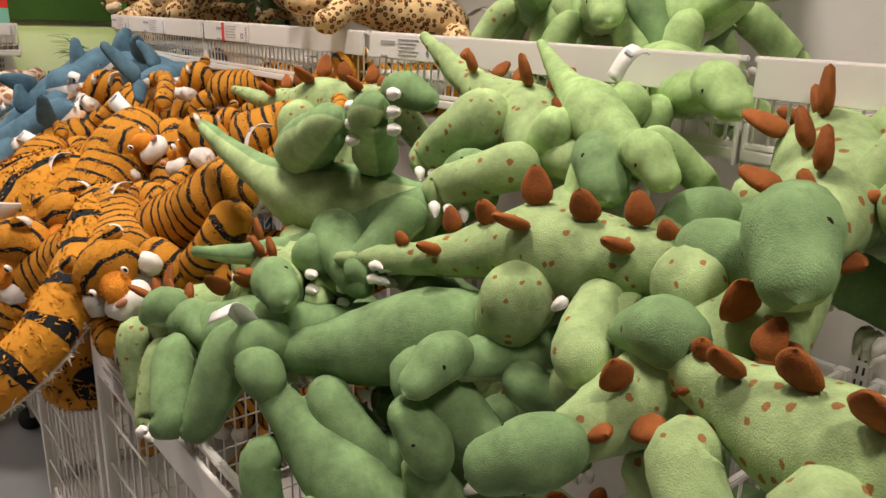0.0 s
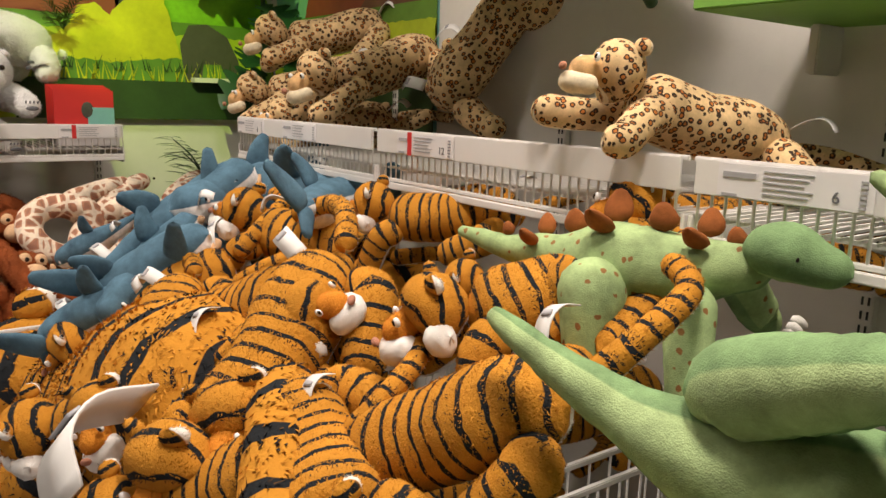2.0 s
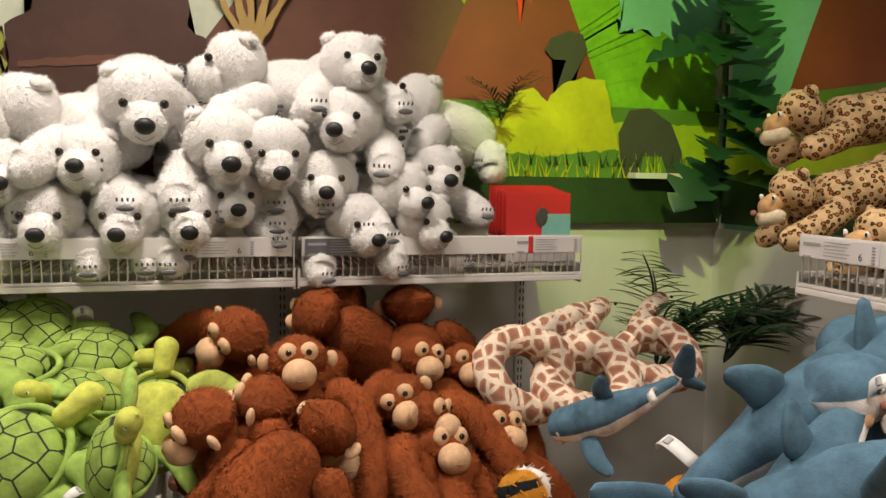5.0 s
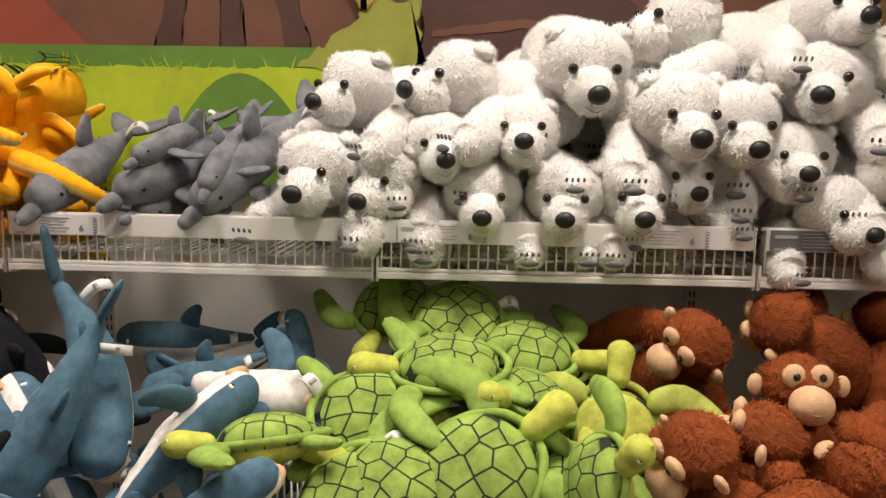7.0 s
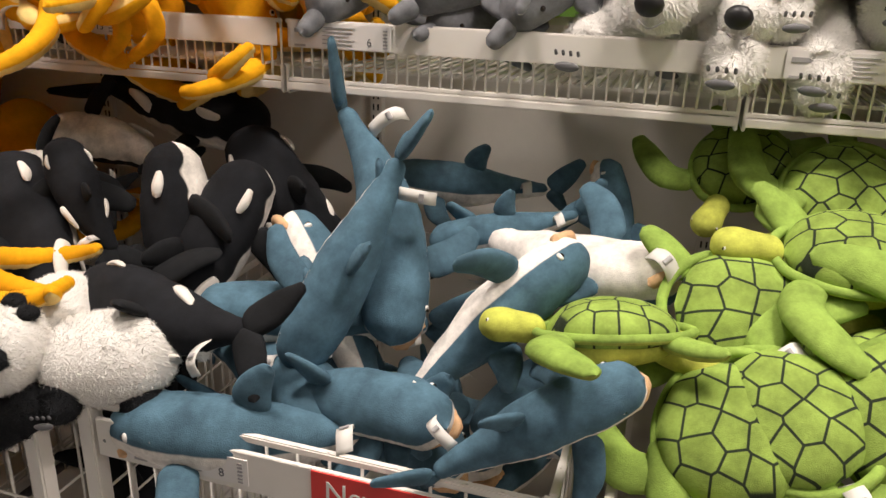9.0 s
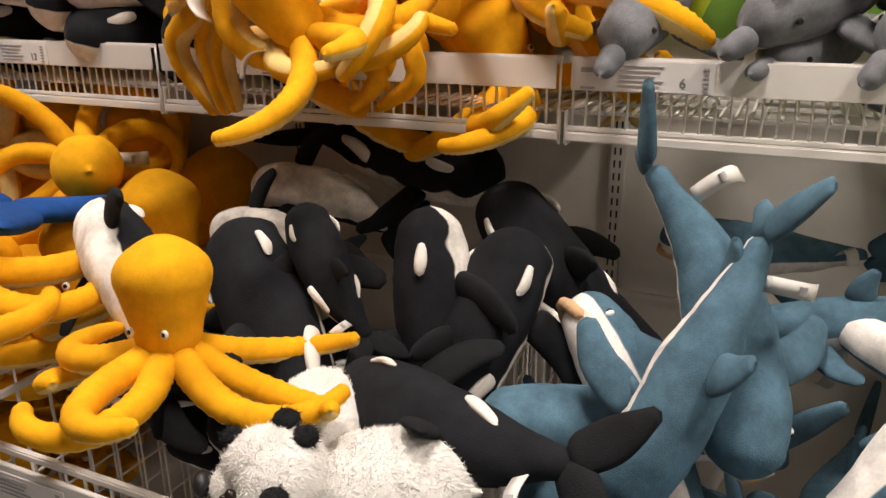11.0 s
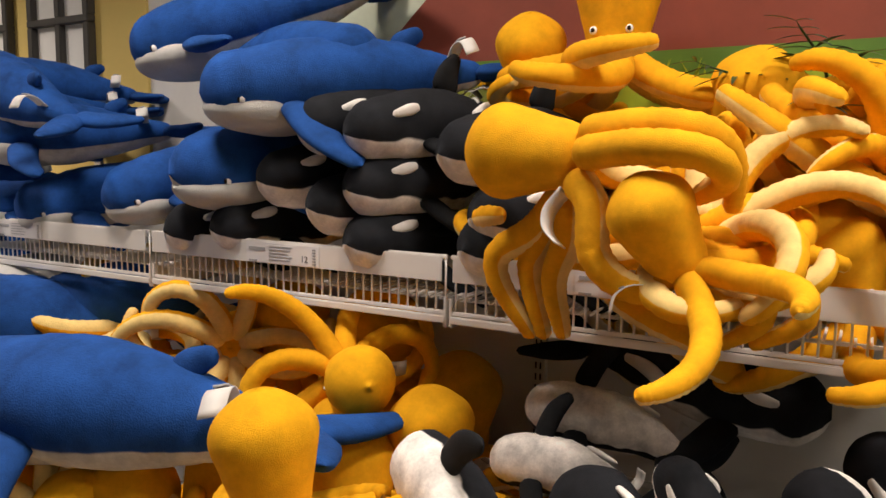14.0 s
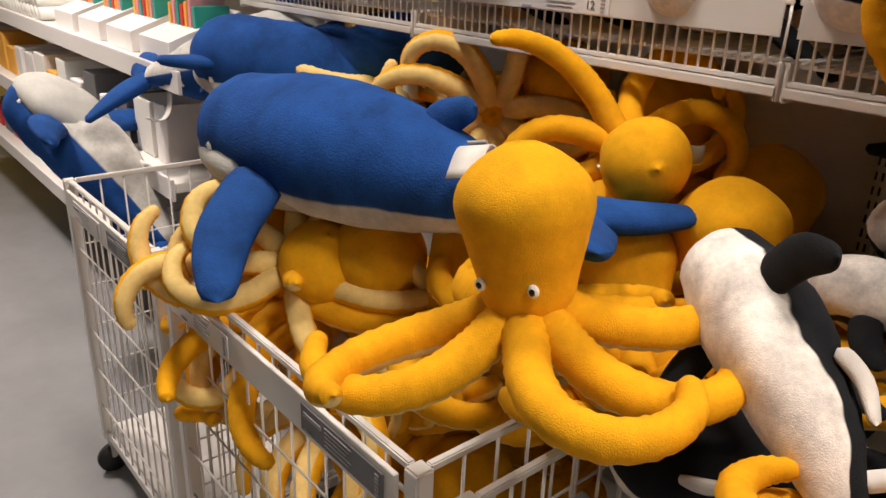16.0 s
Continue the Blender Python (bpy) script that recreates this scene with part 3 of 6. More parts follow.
def fish(kind, sd, size=1.0):
    """Shark, whale, orca or dolphin of about 0.55 m."""
    r = random.Random(sd)
    bend = r.uniform(-1, 1) * (0.08 if kind != "whale" else 0.04)
    fat = {"shark": 0.072, "whale": 0.088, "orca": 0.092, "dolphin": 0.07}[kind]
    M, MF = {"shark": (M_SHARK, M_SHARKF), "whale": (M_BLUE, M_BLUEF), "orca": (M_ORCA, M_BLACK), "dolphin": (M_DOLPH, M_DOLPH)}[kind]
    lab = {"shark": "blue-grey velvet shark soft toy with white belly", "whale": "royal blue velvet whale soft toy with pale grey belly", "orca": "black and white velvet orca soft toy", "dolphin": "grey velvet dolphin soft toy"}[kind]
    t = thing("plush_" + kind, lab, "soft toy", kind + "s")
    B = lambda x: bend * ((x - 0.1) / 0.3) ** 2
    xs = (0.27, 0.22, 0.12, 0.0, -0.12, -0.22, -0.27)
    if kind == "shark":
        rs = [(0.045, 0.04), (0.062, 0.058), (fat, fat), (fat * 0.97, fat), (fat * 0.66, fat * 0.7), (fat * 0.36, fat * 0.4), (0.02, 0.022)]
    elif kind == "dolphin":
        rs = [(0.035, 0.035), (0.055, 0.055), (fat, fat), (fat, fat), (fat * 0.66, fat * 0.7), (fat * 0.36, fat * 0.4), (0.02, 0.022)]
    else:
        rs = [(0.055, 0.05), (0.08, 0.07), (fat * 1.05, fat * 0.95), (fat, fat * 0.95), (fat * 0.72, fat * 0.7), (fat * 0.4, fat * 0.38), (0.025, 0.022)]
    soft("body", loft([(x, B(x), 0.0) for x in xs], rs, 38, 22, lump=0.13, seed=sd, wrinkle=0.008), M, t)
    tx = -0.28
    if kind == "shark":
        fin(t, "tail_fin", [(tx, B(tx), 0), (tx - 0.05, B(tx), 0.06), (tx - 0.1, B(tx), 0.12)], [(0.017, 0.04), (0.014, 0.035), (0.008, 0.016)], MF, sd, (1, 0, 0))
        fin(t, "tail_fin", [(tx, B(tx), 0), (tx - 0.05, B(tx), -0.07)], [(0.017, 0.035), (0.008, 0.016)], MF, sd, (1, 0, 0))
        ribbon("gills", [(0.14, 0.069, -0.01), (0.143, 0.068, 0.015), (0.14, 0.058, 0.035)], 0.002, (1, 0, 0), M_INK, t)
        soft("mouth", loft([(0.215, -0.05, -0.035), (0.262, 0, -0.04), (0.215, 0.05, -0.035)], [0.012, 0.014, 0.012], 14, 10, lump=0.15, fuzz=0.001), M_FACE, t, "pink and white felt mouth")
    else:
        for s in (-1, 1):
            fin(t, "fluke", [(tx + 0.02, B(tx), 0), (tx - 0.04, B(tx) + s * 0.06, 0.0), (tx - 0.1, B(tx) + s * 0.13, 0.01)], [(0.035, 0.018), (0.04, 0.016), (0.012, 0.008)], MF, sd, (0, 0, 1))
    dz = 0.13 if kind != "whale" else 0.05
    dx = -0.02 if kind != "whale" else -0.1
    zb = fat * (0.8 if kind != "whale" else 0.55)
    fin(t, "dorsal_fin", [(dx, B(dx), zb), (dx - 0.02, B(dx), zb + dz * 0.4), (dx - 0.055, B(dx), zb + dz * 0.75)], [(0.016, 0.045), (0.013, 0.034), (0.007, 0.013)] if kind != "whale" else [(0.02, 0.03), (0.015, 0.022), (0.008, 0.012)], MF, sd, (1, 0, 0))
    for s in (-1, 1):
        e = r.uniform(0.0, 0.09)
        fin(t, "flipper", [(0.1, s * fat * 0.75, -0.03), (0.06, s * (fat + 0.06), -0.05 - e * 0.5), (0.0, s * (fat + 0.11), -0.06 - e)], [(0.038, 0.018), (0.036, 0.016), (0.018, 0.009)], MF, sd, (0, 0, 1))
    ez, ey = (0.012, 0.058) if kind != "whale" else (-0.018, 0.078)
    ex = 0.2 if kind != "whale" else 0.19
    eyes(t, ex, ey, ez, 0.007, kind in ("whale", "shark"), 1.5)
    if kind == "orca":
        for s in (-1, 1):
            soft("eye_patch", loft([(0.19, s * 0.071, 0.035), (0.15, s * 0.084, 0.045), (0.12, s * 0.082, 0.05)], [(0.006, 0.009), (0.008, 0.014), (0.005, 0.008)], 10, 10, lump=0.02), M_WHITE, t, "white eye patch")
            soft("side_patch", loft([(-0.04, s * 0.082, 0.01), (-0.09, s * 0.074, 0.032), (-0.15, s * 0.052, 0.03)], [(0.012, 0.02), (0.012, 0.018), (0.006, 0.01)], 12, 10, lump=0.02), M_WHITE, t, "white side patch")
    if kind == "dolphin":
        soft("beak", loft([(0.25, 0, -0.01), (0.3, 0, -0.015), (0.335, 0, -0.018)], [0.032, 0.024, 0.02], 12, 14, lump=0.03), M_DOLPH, t)
    if kind == "whale":
        soft("jaw", loft([(0.02, B(0.02), -0.05), (0.12, 0, -0.042), (0.2, 0, -0.036), (0.268, 0, -0.026)], [(0.04, 0.03), (0.088, 0.05), (0.083, 0.042), (0.05, 0.024)], 26, 24, lump=0.03, seed=sd), M_GREYB, t, "pale grey plush jaw")
    if r.random() < 0.55:
        care_tag(t, (-0.2, B(-0.2) + 0.03, 0.02), (-0.3, 0.9, 0.4), 0.09, 0.03)
    return t


def turtle(sd):
    r = random.Random(sd)
    t = thing("plush_turtle", "lime green sea turtle soft toy with stitched shell", "soft toy", "turtles in the bin")
    soft("shell", loft([(-0.15, 0, 0.02), (-0.06, 0, 0.03), (0.04, 0, 0.03), (0.14, 0, 0.02)], [(0.07, 0.03), (0.125, 0.06), (0.13, 0.065), (0.08, 0.035)], 24, 24, lump=0.03, seed=sd), M_SHELL, t, "green shell with dark stitched scutes")
    soft("belly", loft([(-0.14, 0, 0.0), (0, 0, -0.01), (0.13, 0, 0.0)], [(0.08, 0.03), (0.125, 0.045), (0.08, 0.03)], 20, 22, lump=0.03, seed=sd), M_YELG, t)
    rim = [(0.172 * math.cos(a) - 0.005, 0.135 * math.sin(a), 0.022) for a in np.linspace(0, 2 * math.pi, 13)]
    soft("shell_rim", loft(rim, [0.0115] * 13, 60, 9, lump=0.1, seed=sd), M_TURT, t)
    soft("head", loft([(0.14, 0, 0.02), (0.2, 0, 0.03), (0.25, 0, 0.035), (0.29, 0, 0.025)], [0.036, 0.036, (0.043, 0.04), (0.033, 0.028)], 22, 18, lump=0.04, seed=sd), M_YELG, t)
    eyes(t, 0.265, 0.033, 0.048, 0.005, True, 1.4)
    for s in (-1, 1):
        a = r.uniform(-0.5, 0.5)
        limb(t, "front_flipper", [(0.1, s * 0.09, 0.01), (0.13 + 0.05 * a, s * 0.18, 0.01), (0.08 + 0.12 * a, s * 0.27, 0.0), (0.03 + 0.16 * a, s * 0.33, -0.01)], [(0.035, 0.022), (0.045, 0.024), (0.04, 0.02), (0.02, 0.012)], M_TURT, sd)
        limb(t, "hind_flipper", [(-0.11, s * 0.07, 0.01), (-0.17, s * 0.13, 0.0), (-0.22, s * 0.17, 0.0)], [(0.03, 0.02), (0.034, 0.02), (0.018, 0.012)], M_TURT, sd)
    if r.random() < 0.6:
        care_tag(t, (-0.15, 0.05, 0.02), (-0.5, 0.5, 0.2), 0.08, 0.04)
    return t


def orangutan(sd):
    r = random.Random(sd)
    t = thing("plush_orangutan", "rust-brown shaggy orangutan soft toy with pale face", "soft toy", "orangutans in the bin")
    soft("body", loft([(0, 0, -0.17), (0.01, 0, -0.08), (0, 0, 0.02), (0, 0, 0.09)], [0.08, (0.1, 0.09), 0.085, 0.055], 30, 24, up=(1, 0, 0), lump=0.07, fuzz=0.001, seed=sd), M_RUST, t)
    hz = 0.14
    soft("head", loft([(-0.01, 0, hz - 0.06), (0, 0, hz), (-0.005, 0, hz + 0.055)], [0.05, (0.074, 0.068), 0.05], 24, 24, up=(1, 0, 0), lump=0.04, fuzz=0.002, seed=sd), M_RUST, t)
    soft("muzzle", loft([(0.05, -0.028, hz - 0.03), (0.075, 0, hz - 0.03), (0.05, 0.028, hz - 0.03)], [(0.034, 0.034), (0.04, 0.038), (0.034, 0.034)], 16, 16, lump=0.02), M_FACE, t, "pale tan felt muzzle")
    ribbon("mouth", [(0.094, -0.036, hz - 0.034), (0.112, 0, hz - 0.042), (0.094, 0.036, hz - 0.034)], 0.003, (0, 0, 1), M_SKIN, t)
    for s in (-1, 1):
        ring = ball("eye_socket", (0.056, s * 0.025, hz + 0.021), (0.014, 0.023, 0.024), M_FACE, t, "pale felt ring round the eye")
        e = ball("eyeball", (0.0605, s * 0.024, hz + 0.021), (0.011, 0.0115, 0.0115), M_EYEW, t, "white eye with dark pupil")
        ball("pupil", (0.6, 0, 0), (0.62, 0.7, 0.7), M_EYEB, e)
    for s in (-1, 1):
        ball("ear", (0.012, s * 0.082, hz - 0.005), (0.01, 0.016, 0.022), M_FACE, t, "pale felt ear")
        a, up = r.uniform(0.2, 1.0), r.uniform(-0.24, 0.02)
        q = Vector((0.12 + 0.1 * a, s * (0.2 - 0.1 * a), up))
        lg = limb(t, "arm", [(0, s * 0.06, 0.06), (0.04, s * 0.14, 0.01), tuple((Vector((0.1, s * 0.19, -0.05)) + q) / 2), tuple(q)], [0.045, 0.042, 0.04, 0.036], M_RUST, sd, 0.002, 0.08, 0, 24, 16)
        for k in range(4):
            w = q + Vector((0.028, (k - 1.5) * 0.014, -0.008))
            soft("paw", loft([tuple(q + Vector((0.005, (k - 1.5) * 0.01, 0))), tuple(w), tuple(w + Vector((0.03, 0, -0.022)))], [0.012, 0.011, 0.008], 9, 8), M_SKIN, lg)
        a = r.uniform(-0.3, 0.8)
        q = Vector((0.2, s * (0.1 + 0.08 * r.random()), -0.2 - 0.05 * r.random()))
        lg = limb(t, "leg", [(0, s * 0.05, -0.16), (0.09, s * 0.1, -0.15), tuple(q)], [0.055, 0.05, 0.038], M_RUST, sd + 1, 0.002, 0.08, 0, 22, 16)
        soft("foot", loft([tuple(q), tuple(q + Vector((0.035, s * 0.01, 0.012))), tuple(q + Vector((0.06, s * 0.015, 0.045)))], [0.027, 0.028, 0.018], 12, 12, lump=0.15), M_SKIN, lg, "pink-brown felt foot")
    if r.random() < 0.5:
        care_tag(t, (0.03, 0.08, -0.1), (0.3, 0.6, 0.3), 0.08, 0.03)
    return t


def snake(sd):
    r = random.Random(sd)
    t = thing("plush_snake", "cream and brown patterned snake soft toy, coiled", "soft toy", "snakes in the bin")
    pts = [(0.1 * math.cos(a) * (1 + 0.08 * a / 6), 0.1 * math.sin(a), 0.006 * a + 0.01 * math.sin(a * 2)) for a in np.linspace(0, 7.6, 16)]
    pts += [(0.16, 0.16, 0.05), (0.26, 0.2, 0.02)]
    soft("body", loft(pts, [0.03] + [0.044] * 14 + [0.04, 0.034, 0.028], 90, 16, lump=0.06, seed=sd, wrinkle=0.02), M_SNAKE, t)
    ball("eye", (0.27, 0.17, 0.04), 0.005, M_EYEB, t)
    return t


PROTO = {}


def pick(kind, variant):
    key = (kind, variant)
    if key not in PROTO:
        sd = 11 + variant * 17
        PROTO[key] = {
            "bear": lambda: bear(sd, variant % 2), "panda": lambda: panda(sd), "tiger": lambda: cat(sd), "leopard": lambda: cat(sd + 5, False),
            "dino": lambda: dino(sd), "rex": lambda: dino(sd + 3, False), "lime": lambda: dino(sd + 6, False, True), "octopus": lambda: octopus(sd),
            "shark": lambda: fish("shark", sd), "whale": lambda: fish("whale", sd), "orca": lambda: fish("orca", sd), "dolphin": lambda: fish("dolphin", sd),
            "turtle": lambda: turtle(sd), "orangutan": lambda: orangutan(sd), "snake": lambda: snake(sd)}[kind]()
        return PROTO[key], True
    return PROTO[key], False


def put(kind, variant, at, face, up=(0, 0, 1), size=1.0, label=""):
    """Lay a toy at a place, its x axis along face and its back towards up."""
    f = Vector(face).normalized()
    u = Vector(up)
    u = (u - f * u.dot(f)).normalized()
    m = Matrix.Translation(at) @ Matrix((f, u.cross(f), u)).transposed().to_4x4()
    ob, fresh = pick(kind, variant)
    if fresh:
        ob.matrix_basis = m
    else:
        ob = copy_thing(ob, m)
    ob.scale = (size, size, size)
    if label:
        ob["label"] = label
    return ob


def put_hanging(at, face, up, size, arms):
    """An octopus whose arms are draped along given lines."""
    f, u = Vector(face).normalized(), Vector(up)
    u = (u - f * u.dot(f)).normalized()
    m = Matrix.Translation(at) @ Matrix((f, u.cross(f), u)).transposed().to_4x4() @ Matrix.Diagonal((size, size, size, 1))
    inv = m.inverted()
    ob = octopus(90 + len(arms), {i: [inv @ Vector(p) for p in line] for i, line in enumerate(arms)}, "yellow velvet octopus soft toy draped over the shelf edge")
    ob.matrix_basis = m
    return ob


# ---- the room ----
def slab(name, x0, x1, y0, y1, z0, z1, mat):
    return tagged(part(name, box_bm(x0, x1, y0, y1, z0, z1), mat), kind="structure")


slab("floor", LEFT - 0.2, RIGHT + 0.2, FRONT - 0.2, BACK + 0.2, -0.15, 0.0, M_FLOOR)
slab("ceiling", LEFT - 0.2, RIGHT + 0.2, FRONT - 0.2, BACK + 0.2, TOP, TOP + 0.15, M_CEIL)
slab("wall_north", LEFT - 0.2, RIGHT + 0.2, BACK, BACK + 0.2, 0.0, TOP, M_WALL)
slab("wall_east", RIGHT, RIGHT + 0.2, FRONT - 0.2, BACK, 0.0, TOP, M_WALL)
slab("wall_south", LEFT - 0.2, RIGHT, FRONT - 0.2, FRONT, 0.0, TOP, M_WALL)
slab("wall_west", LEFT - 0.2, LEFT, FRONT, BACK, 0.0, TOP, M_YWALL)

# light panels added out of view to brighten the shelves and bins
M_GLOW = lamp_mat("added_lamp_diffuser", (1.0, 0.88, 0.72), 3.0)
for x, y, watt in ((-0.4, 3.1, 23), (-1.75, 3.12, 20), (-3.2, 3.12, 18), (0.42, 1.0, 20), (0.66, 2.0, 16), (-5.4, 2.7, 60), (0.2, -0.5, 17)):
    lt = thing("added_ceiling_light", "square white ceiling light panel, unseen, added to light the shelves", "ceiling light", "ceiling lights")
    lt.location = (x, y, TOP)
    fr = box_bm(-0.22, 0.22, -0.22, -0.18, -0.03, 0.0)
    for a in ((-0.22, 0.22, 0.18, 0.22), (-0.22, -0.18, -0.18, 0.18), (0.18, 0.22, -0.18, 0.18)):
        box_bm(*a, -0.03, 0.0, bm=fr)
    part("frame", fr, M_WIRE, lt)
    part("diffuser", box_bm(-0.178, 0.178, -0.178, 0.178, -0.02, -0.004), M_GLOW, lt, "glowing diffuser of the added panel")
    ld = bpy.data.lights.new("lamp", "AREA")
    ld.shape, ld.size, ld.energy, ld.color, ld.spread = "SQUARE", 0.34, watt, (1.0, 0.88, 0.79), radians(130)
    new("lamp", ld).location = (x, y, TOP - 0.04)

# a small projector that throws green light into the corner
pj = thing("green_projector", "small black ceiling projector throwing green light", "projector")
pj.location = (0.35, 2.3, TOP)
part("housing", box_bm(-0.05, 0.05, -0.09, 0.05, -0.14, -0.03, 0.01), M_RUBBER, pj)
part("arm", box_bm(-0.012, 0.012, -0.012, 0.012, -0.03, 0.0), M_RUBBER, pj)
gd = bpy.data.lights.new("green_beam", "SPOT")
gd.energy, gd.color, gd.spot_size, gd.spot_blend, gd.shadow_soft_size = 130, (0.75, 1.0, 0.22), radians(46), 0.7, 0.02
new("green_beam", gd).matrix_world = look((0.35, 2.33, TOP - 0.17), (1.05, 4.1, 1.95))


# ---- shelving ----
def rot(axis, ob):
    ob.rotation_euler = axis
    return ob


WIRE_ME = {}


def wire_mesh(key, ln, r=0.0022, axis="z"):
    if (key, ln) not in WIRE_ME:
        bm = bmesh.new()
        bmesh.ops.create_cone(bm, cap_ends=True, segments=6, radius1=r, radius2=r, depth=ln)
        if axis == "x":
            bmesh.ops.rotate(bm, verts=bm.verts, matrix=Matrix.Rotation(radians(90), 3, "Y"))
        if axis == "y":
            bmesh.ops.rotate(bm, verts=bm.verts, matrix=Matrix.Rotation(radians(90), 3, "X"))
        me = bpy.data.meshes.new("wire")
        bm.to_mesh(me)
        bm.free()
        me.materials.append(M_WIRE)
        me.shade_smooth()
        WIRE_ME[(key, ln)] = me
    return WIRE_ME[(key, ln)]


def wire(name, key, ln, axis, at, parent, r=0.0022):
    ob = link(name, wire_mesh(key, ln, r, axis), None, parent)
    ob.location = at
    return ob


def digits(text, size, at, parent, mat, up=False):
    cu = bpy.data.curves.new("price", "FONT")
    cu.body, cu.size, cu.extrude = text, size, 0.0004
    tmp = bpy.data.objects.new("price", cu)
    me = bpy.data.meshes.new_from_object(tmp)
    bpy.data.objects.remove(tmp)
    ob = link("lettering", me, mat, parent)
    ob.location, ob.rotation_euler = at, (radians(90), 0, 0)
    return ob


def price_card(parent, x, y, z, price="", red=False, dark=False):
    """A printed card in the label rail: lines of small print and a price."""
    c = part("price_card", box_bm(x - 0.1, x + 0.1, y - 0.002, y, z - 0.0215, z + 0.0215), M_CARDG if dark else M_CARD, parent, "printed price card")
    bm = box_bm(x - 0.092, x - 0.045, y - 0.0032, y - 0.002, z + 0.004, z + 0.011)
    for k in range(5):
        box_bm(x - 0.035, x + 0.03 - 0.006 * (k % 3), y - 0.0032, y - 0.002, z + 0.014 - 0.007 * k, z + 0.0155 - 0.007 * k, bm=bm)
    box_bm(x - 0.092, x - 0.07, y - 0.0032, y - 0.002, z - 0.021, z - 0.017, bm=bm)
    part("small_print", bm, M_INK, c)
    if price:
        digits(price, 0.02, (x + 0.052, y - 0.0024, z - 0.014), c, M_CARDG)
    if red:
        part("red_band", box_bm(x - 0.058, x - 0.044, y - 0.0036, y - 0.002, z - 0.024, z + 0.024), M_RED, c)
    bm = bmesh.new()
    for k in range(6):
        box_bm(x + 0.084, x + 0.092, y - 0.0032, y - 0.002, z - 0.018 + 0.006 * k, z - 0.015 + 0.006 * k, bm=bm)
    tagged(part("barcode", bm, M_INK, c), kind="stuff")


def shelf_bay(w, depth, cards, label, solid=False):
    """A wire shelf: origin at the front left corner of the deck, x along the front, y to the wall."""
    t = thing("wire_shelf", label, "shelf", "wire shelves")
    for z, nm in ((-0.028, "bottom_rail"), (0.078, "top_rail")):
        part(nm, box_bm(0.004, w - 0.004, -0.006, 0.0, z - 0.004, z + 0.004, 0.0015), M_WIRE, t)
    part("front_flange", box_bm(0.004, w - 0.004, -0.01, -0.004, -0.048, -0.033, 0.002), M_WIRE, t)
    for s in (0.003, w - 0.009):
        part("bracket", box_bm(s, s + 0.006, -0.008, depth - 0.02, -0.055, 0.0, 0.0015), M_WIRE, t)
    n = int(w / 0.021)
    for i in range(n):
        wire("front_wire", "v", 0.106, "z", (0.015 + i * 0.021, -0.003, 0.025), t)
    vs = bmesh.new()
    for i in range(int(w / 0.021)):
        x = 0.02 + i * 0.021
        box_bm(x - 0.002, x + 0.002, 0.0, depth - 0.03, -0.004, 0.0, bm=vs)
    for k in range(5):
        y = 0.03 + k * (depth - 0.07) / 4
        box_bm(0.005, w - 0.005, y - 0.003, y + 0.003, -0.01, -0.004, bm=vs)
    tagged(part("wire_deck", vs, M_WIRE, t), kind="stuff")
    part("label_rail", box_bm(0.012, w - 0.012, -0.0125, -0.0085, 0.032, 0.08, 0.001), M_WIRE, t, "white plastic label rail")
    for x, price, red, dark in cards:
        price_card(t, x, -0.0135, 0.056, price, red, dark)
    return t


BAY = 0.82
X0 = 0.71
for i in range(6):
    x = X0 - BAY * (i + 1)
    cards = ([(0.13, "15", False, False), (0.5, "6", False, False)], [(0.15, "6", False, False), (0.62, "6", False, False)], [(0.12, "6", False, False)], [(0.35, "15", False, False)], [(0.42, "12", False, False)], [(0.3, "", False, False)])[i]
    if i == 0:
        cards = [(0.12, "", False, True), (0.7, "", True, False)]
    s = shelf_bay(BAY, BACK - SF, cards, "white wire shelf with price cards, on the back wall")
    s.location = (x, SF, DECK)
for i in range(5):
    s = shelf_bay(0.835, RIGHT - RF, ([(0.12, "6", False, False), (0.45, "", False, False)], [(0.2, "12", True, False)], [(0.15, "6", False, False)], [(0.3, "6", False, False)], [(0.3, "", False, False)])[i], "white wire shelf with price cards, on the side wall")
    s.location, s.rotation_euler = (RF, 3.0 - 0.835 * i, DECK_R), (0, 0, radians(-90))


def upright(x, y, z0, z1, turn):
    t = thing("slotted_upright", "cream slotted steel shelf upright on the wall", "shelf upright", "shelf uprights")
    part("channel", box_bm(-0.016, 0.016, -0.022, 0.0, z0, z1, 0.002), M_POST, t)
    bm = bmesh.new()
    z = z0 + 0.03
    while z < z1 - 0.03:
        for s in (-0.008, 0.004):
            box_bm(s, s + 0.004, -0.0235, -0.0215, z, z + 0.016, bm=bm)
        z += 0.028
    tagged(part("slots", bm, M_SLOT, t), kind="stuff")
    t.location, t.rotation_euler = (x, y, 0), (0, 0, radians(turn))


for i in range(7):
    upright(X0 - BAY * i, BACK, 0.1, 1.62, 0)
for i in range(5):
    upright(RIGHT, 3.0 - 0.835 * i, 0.1, 1.6, -90)


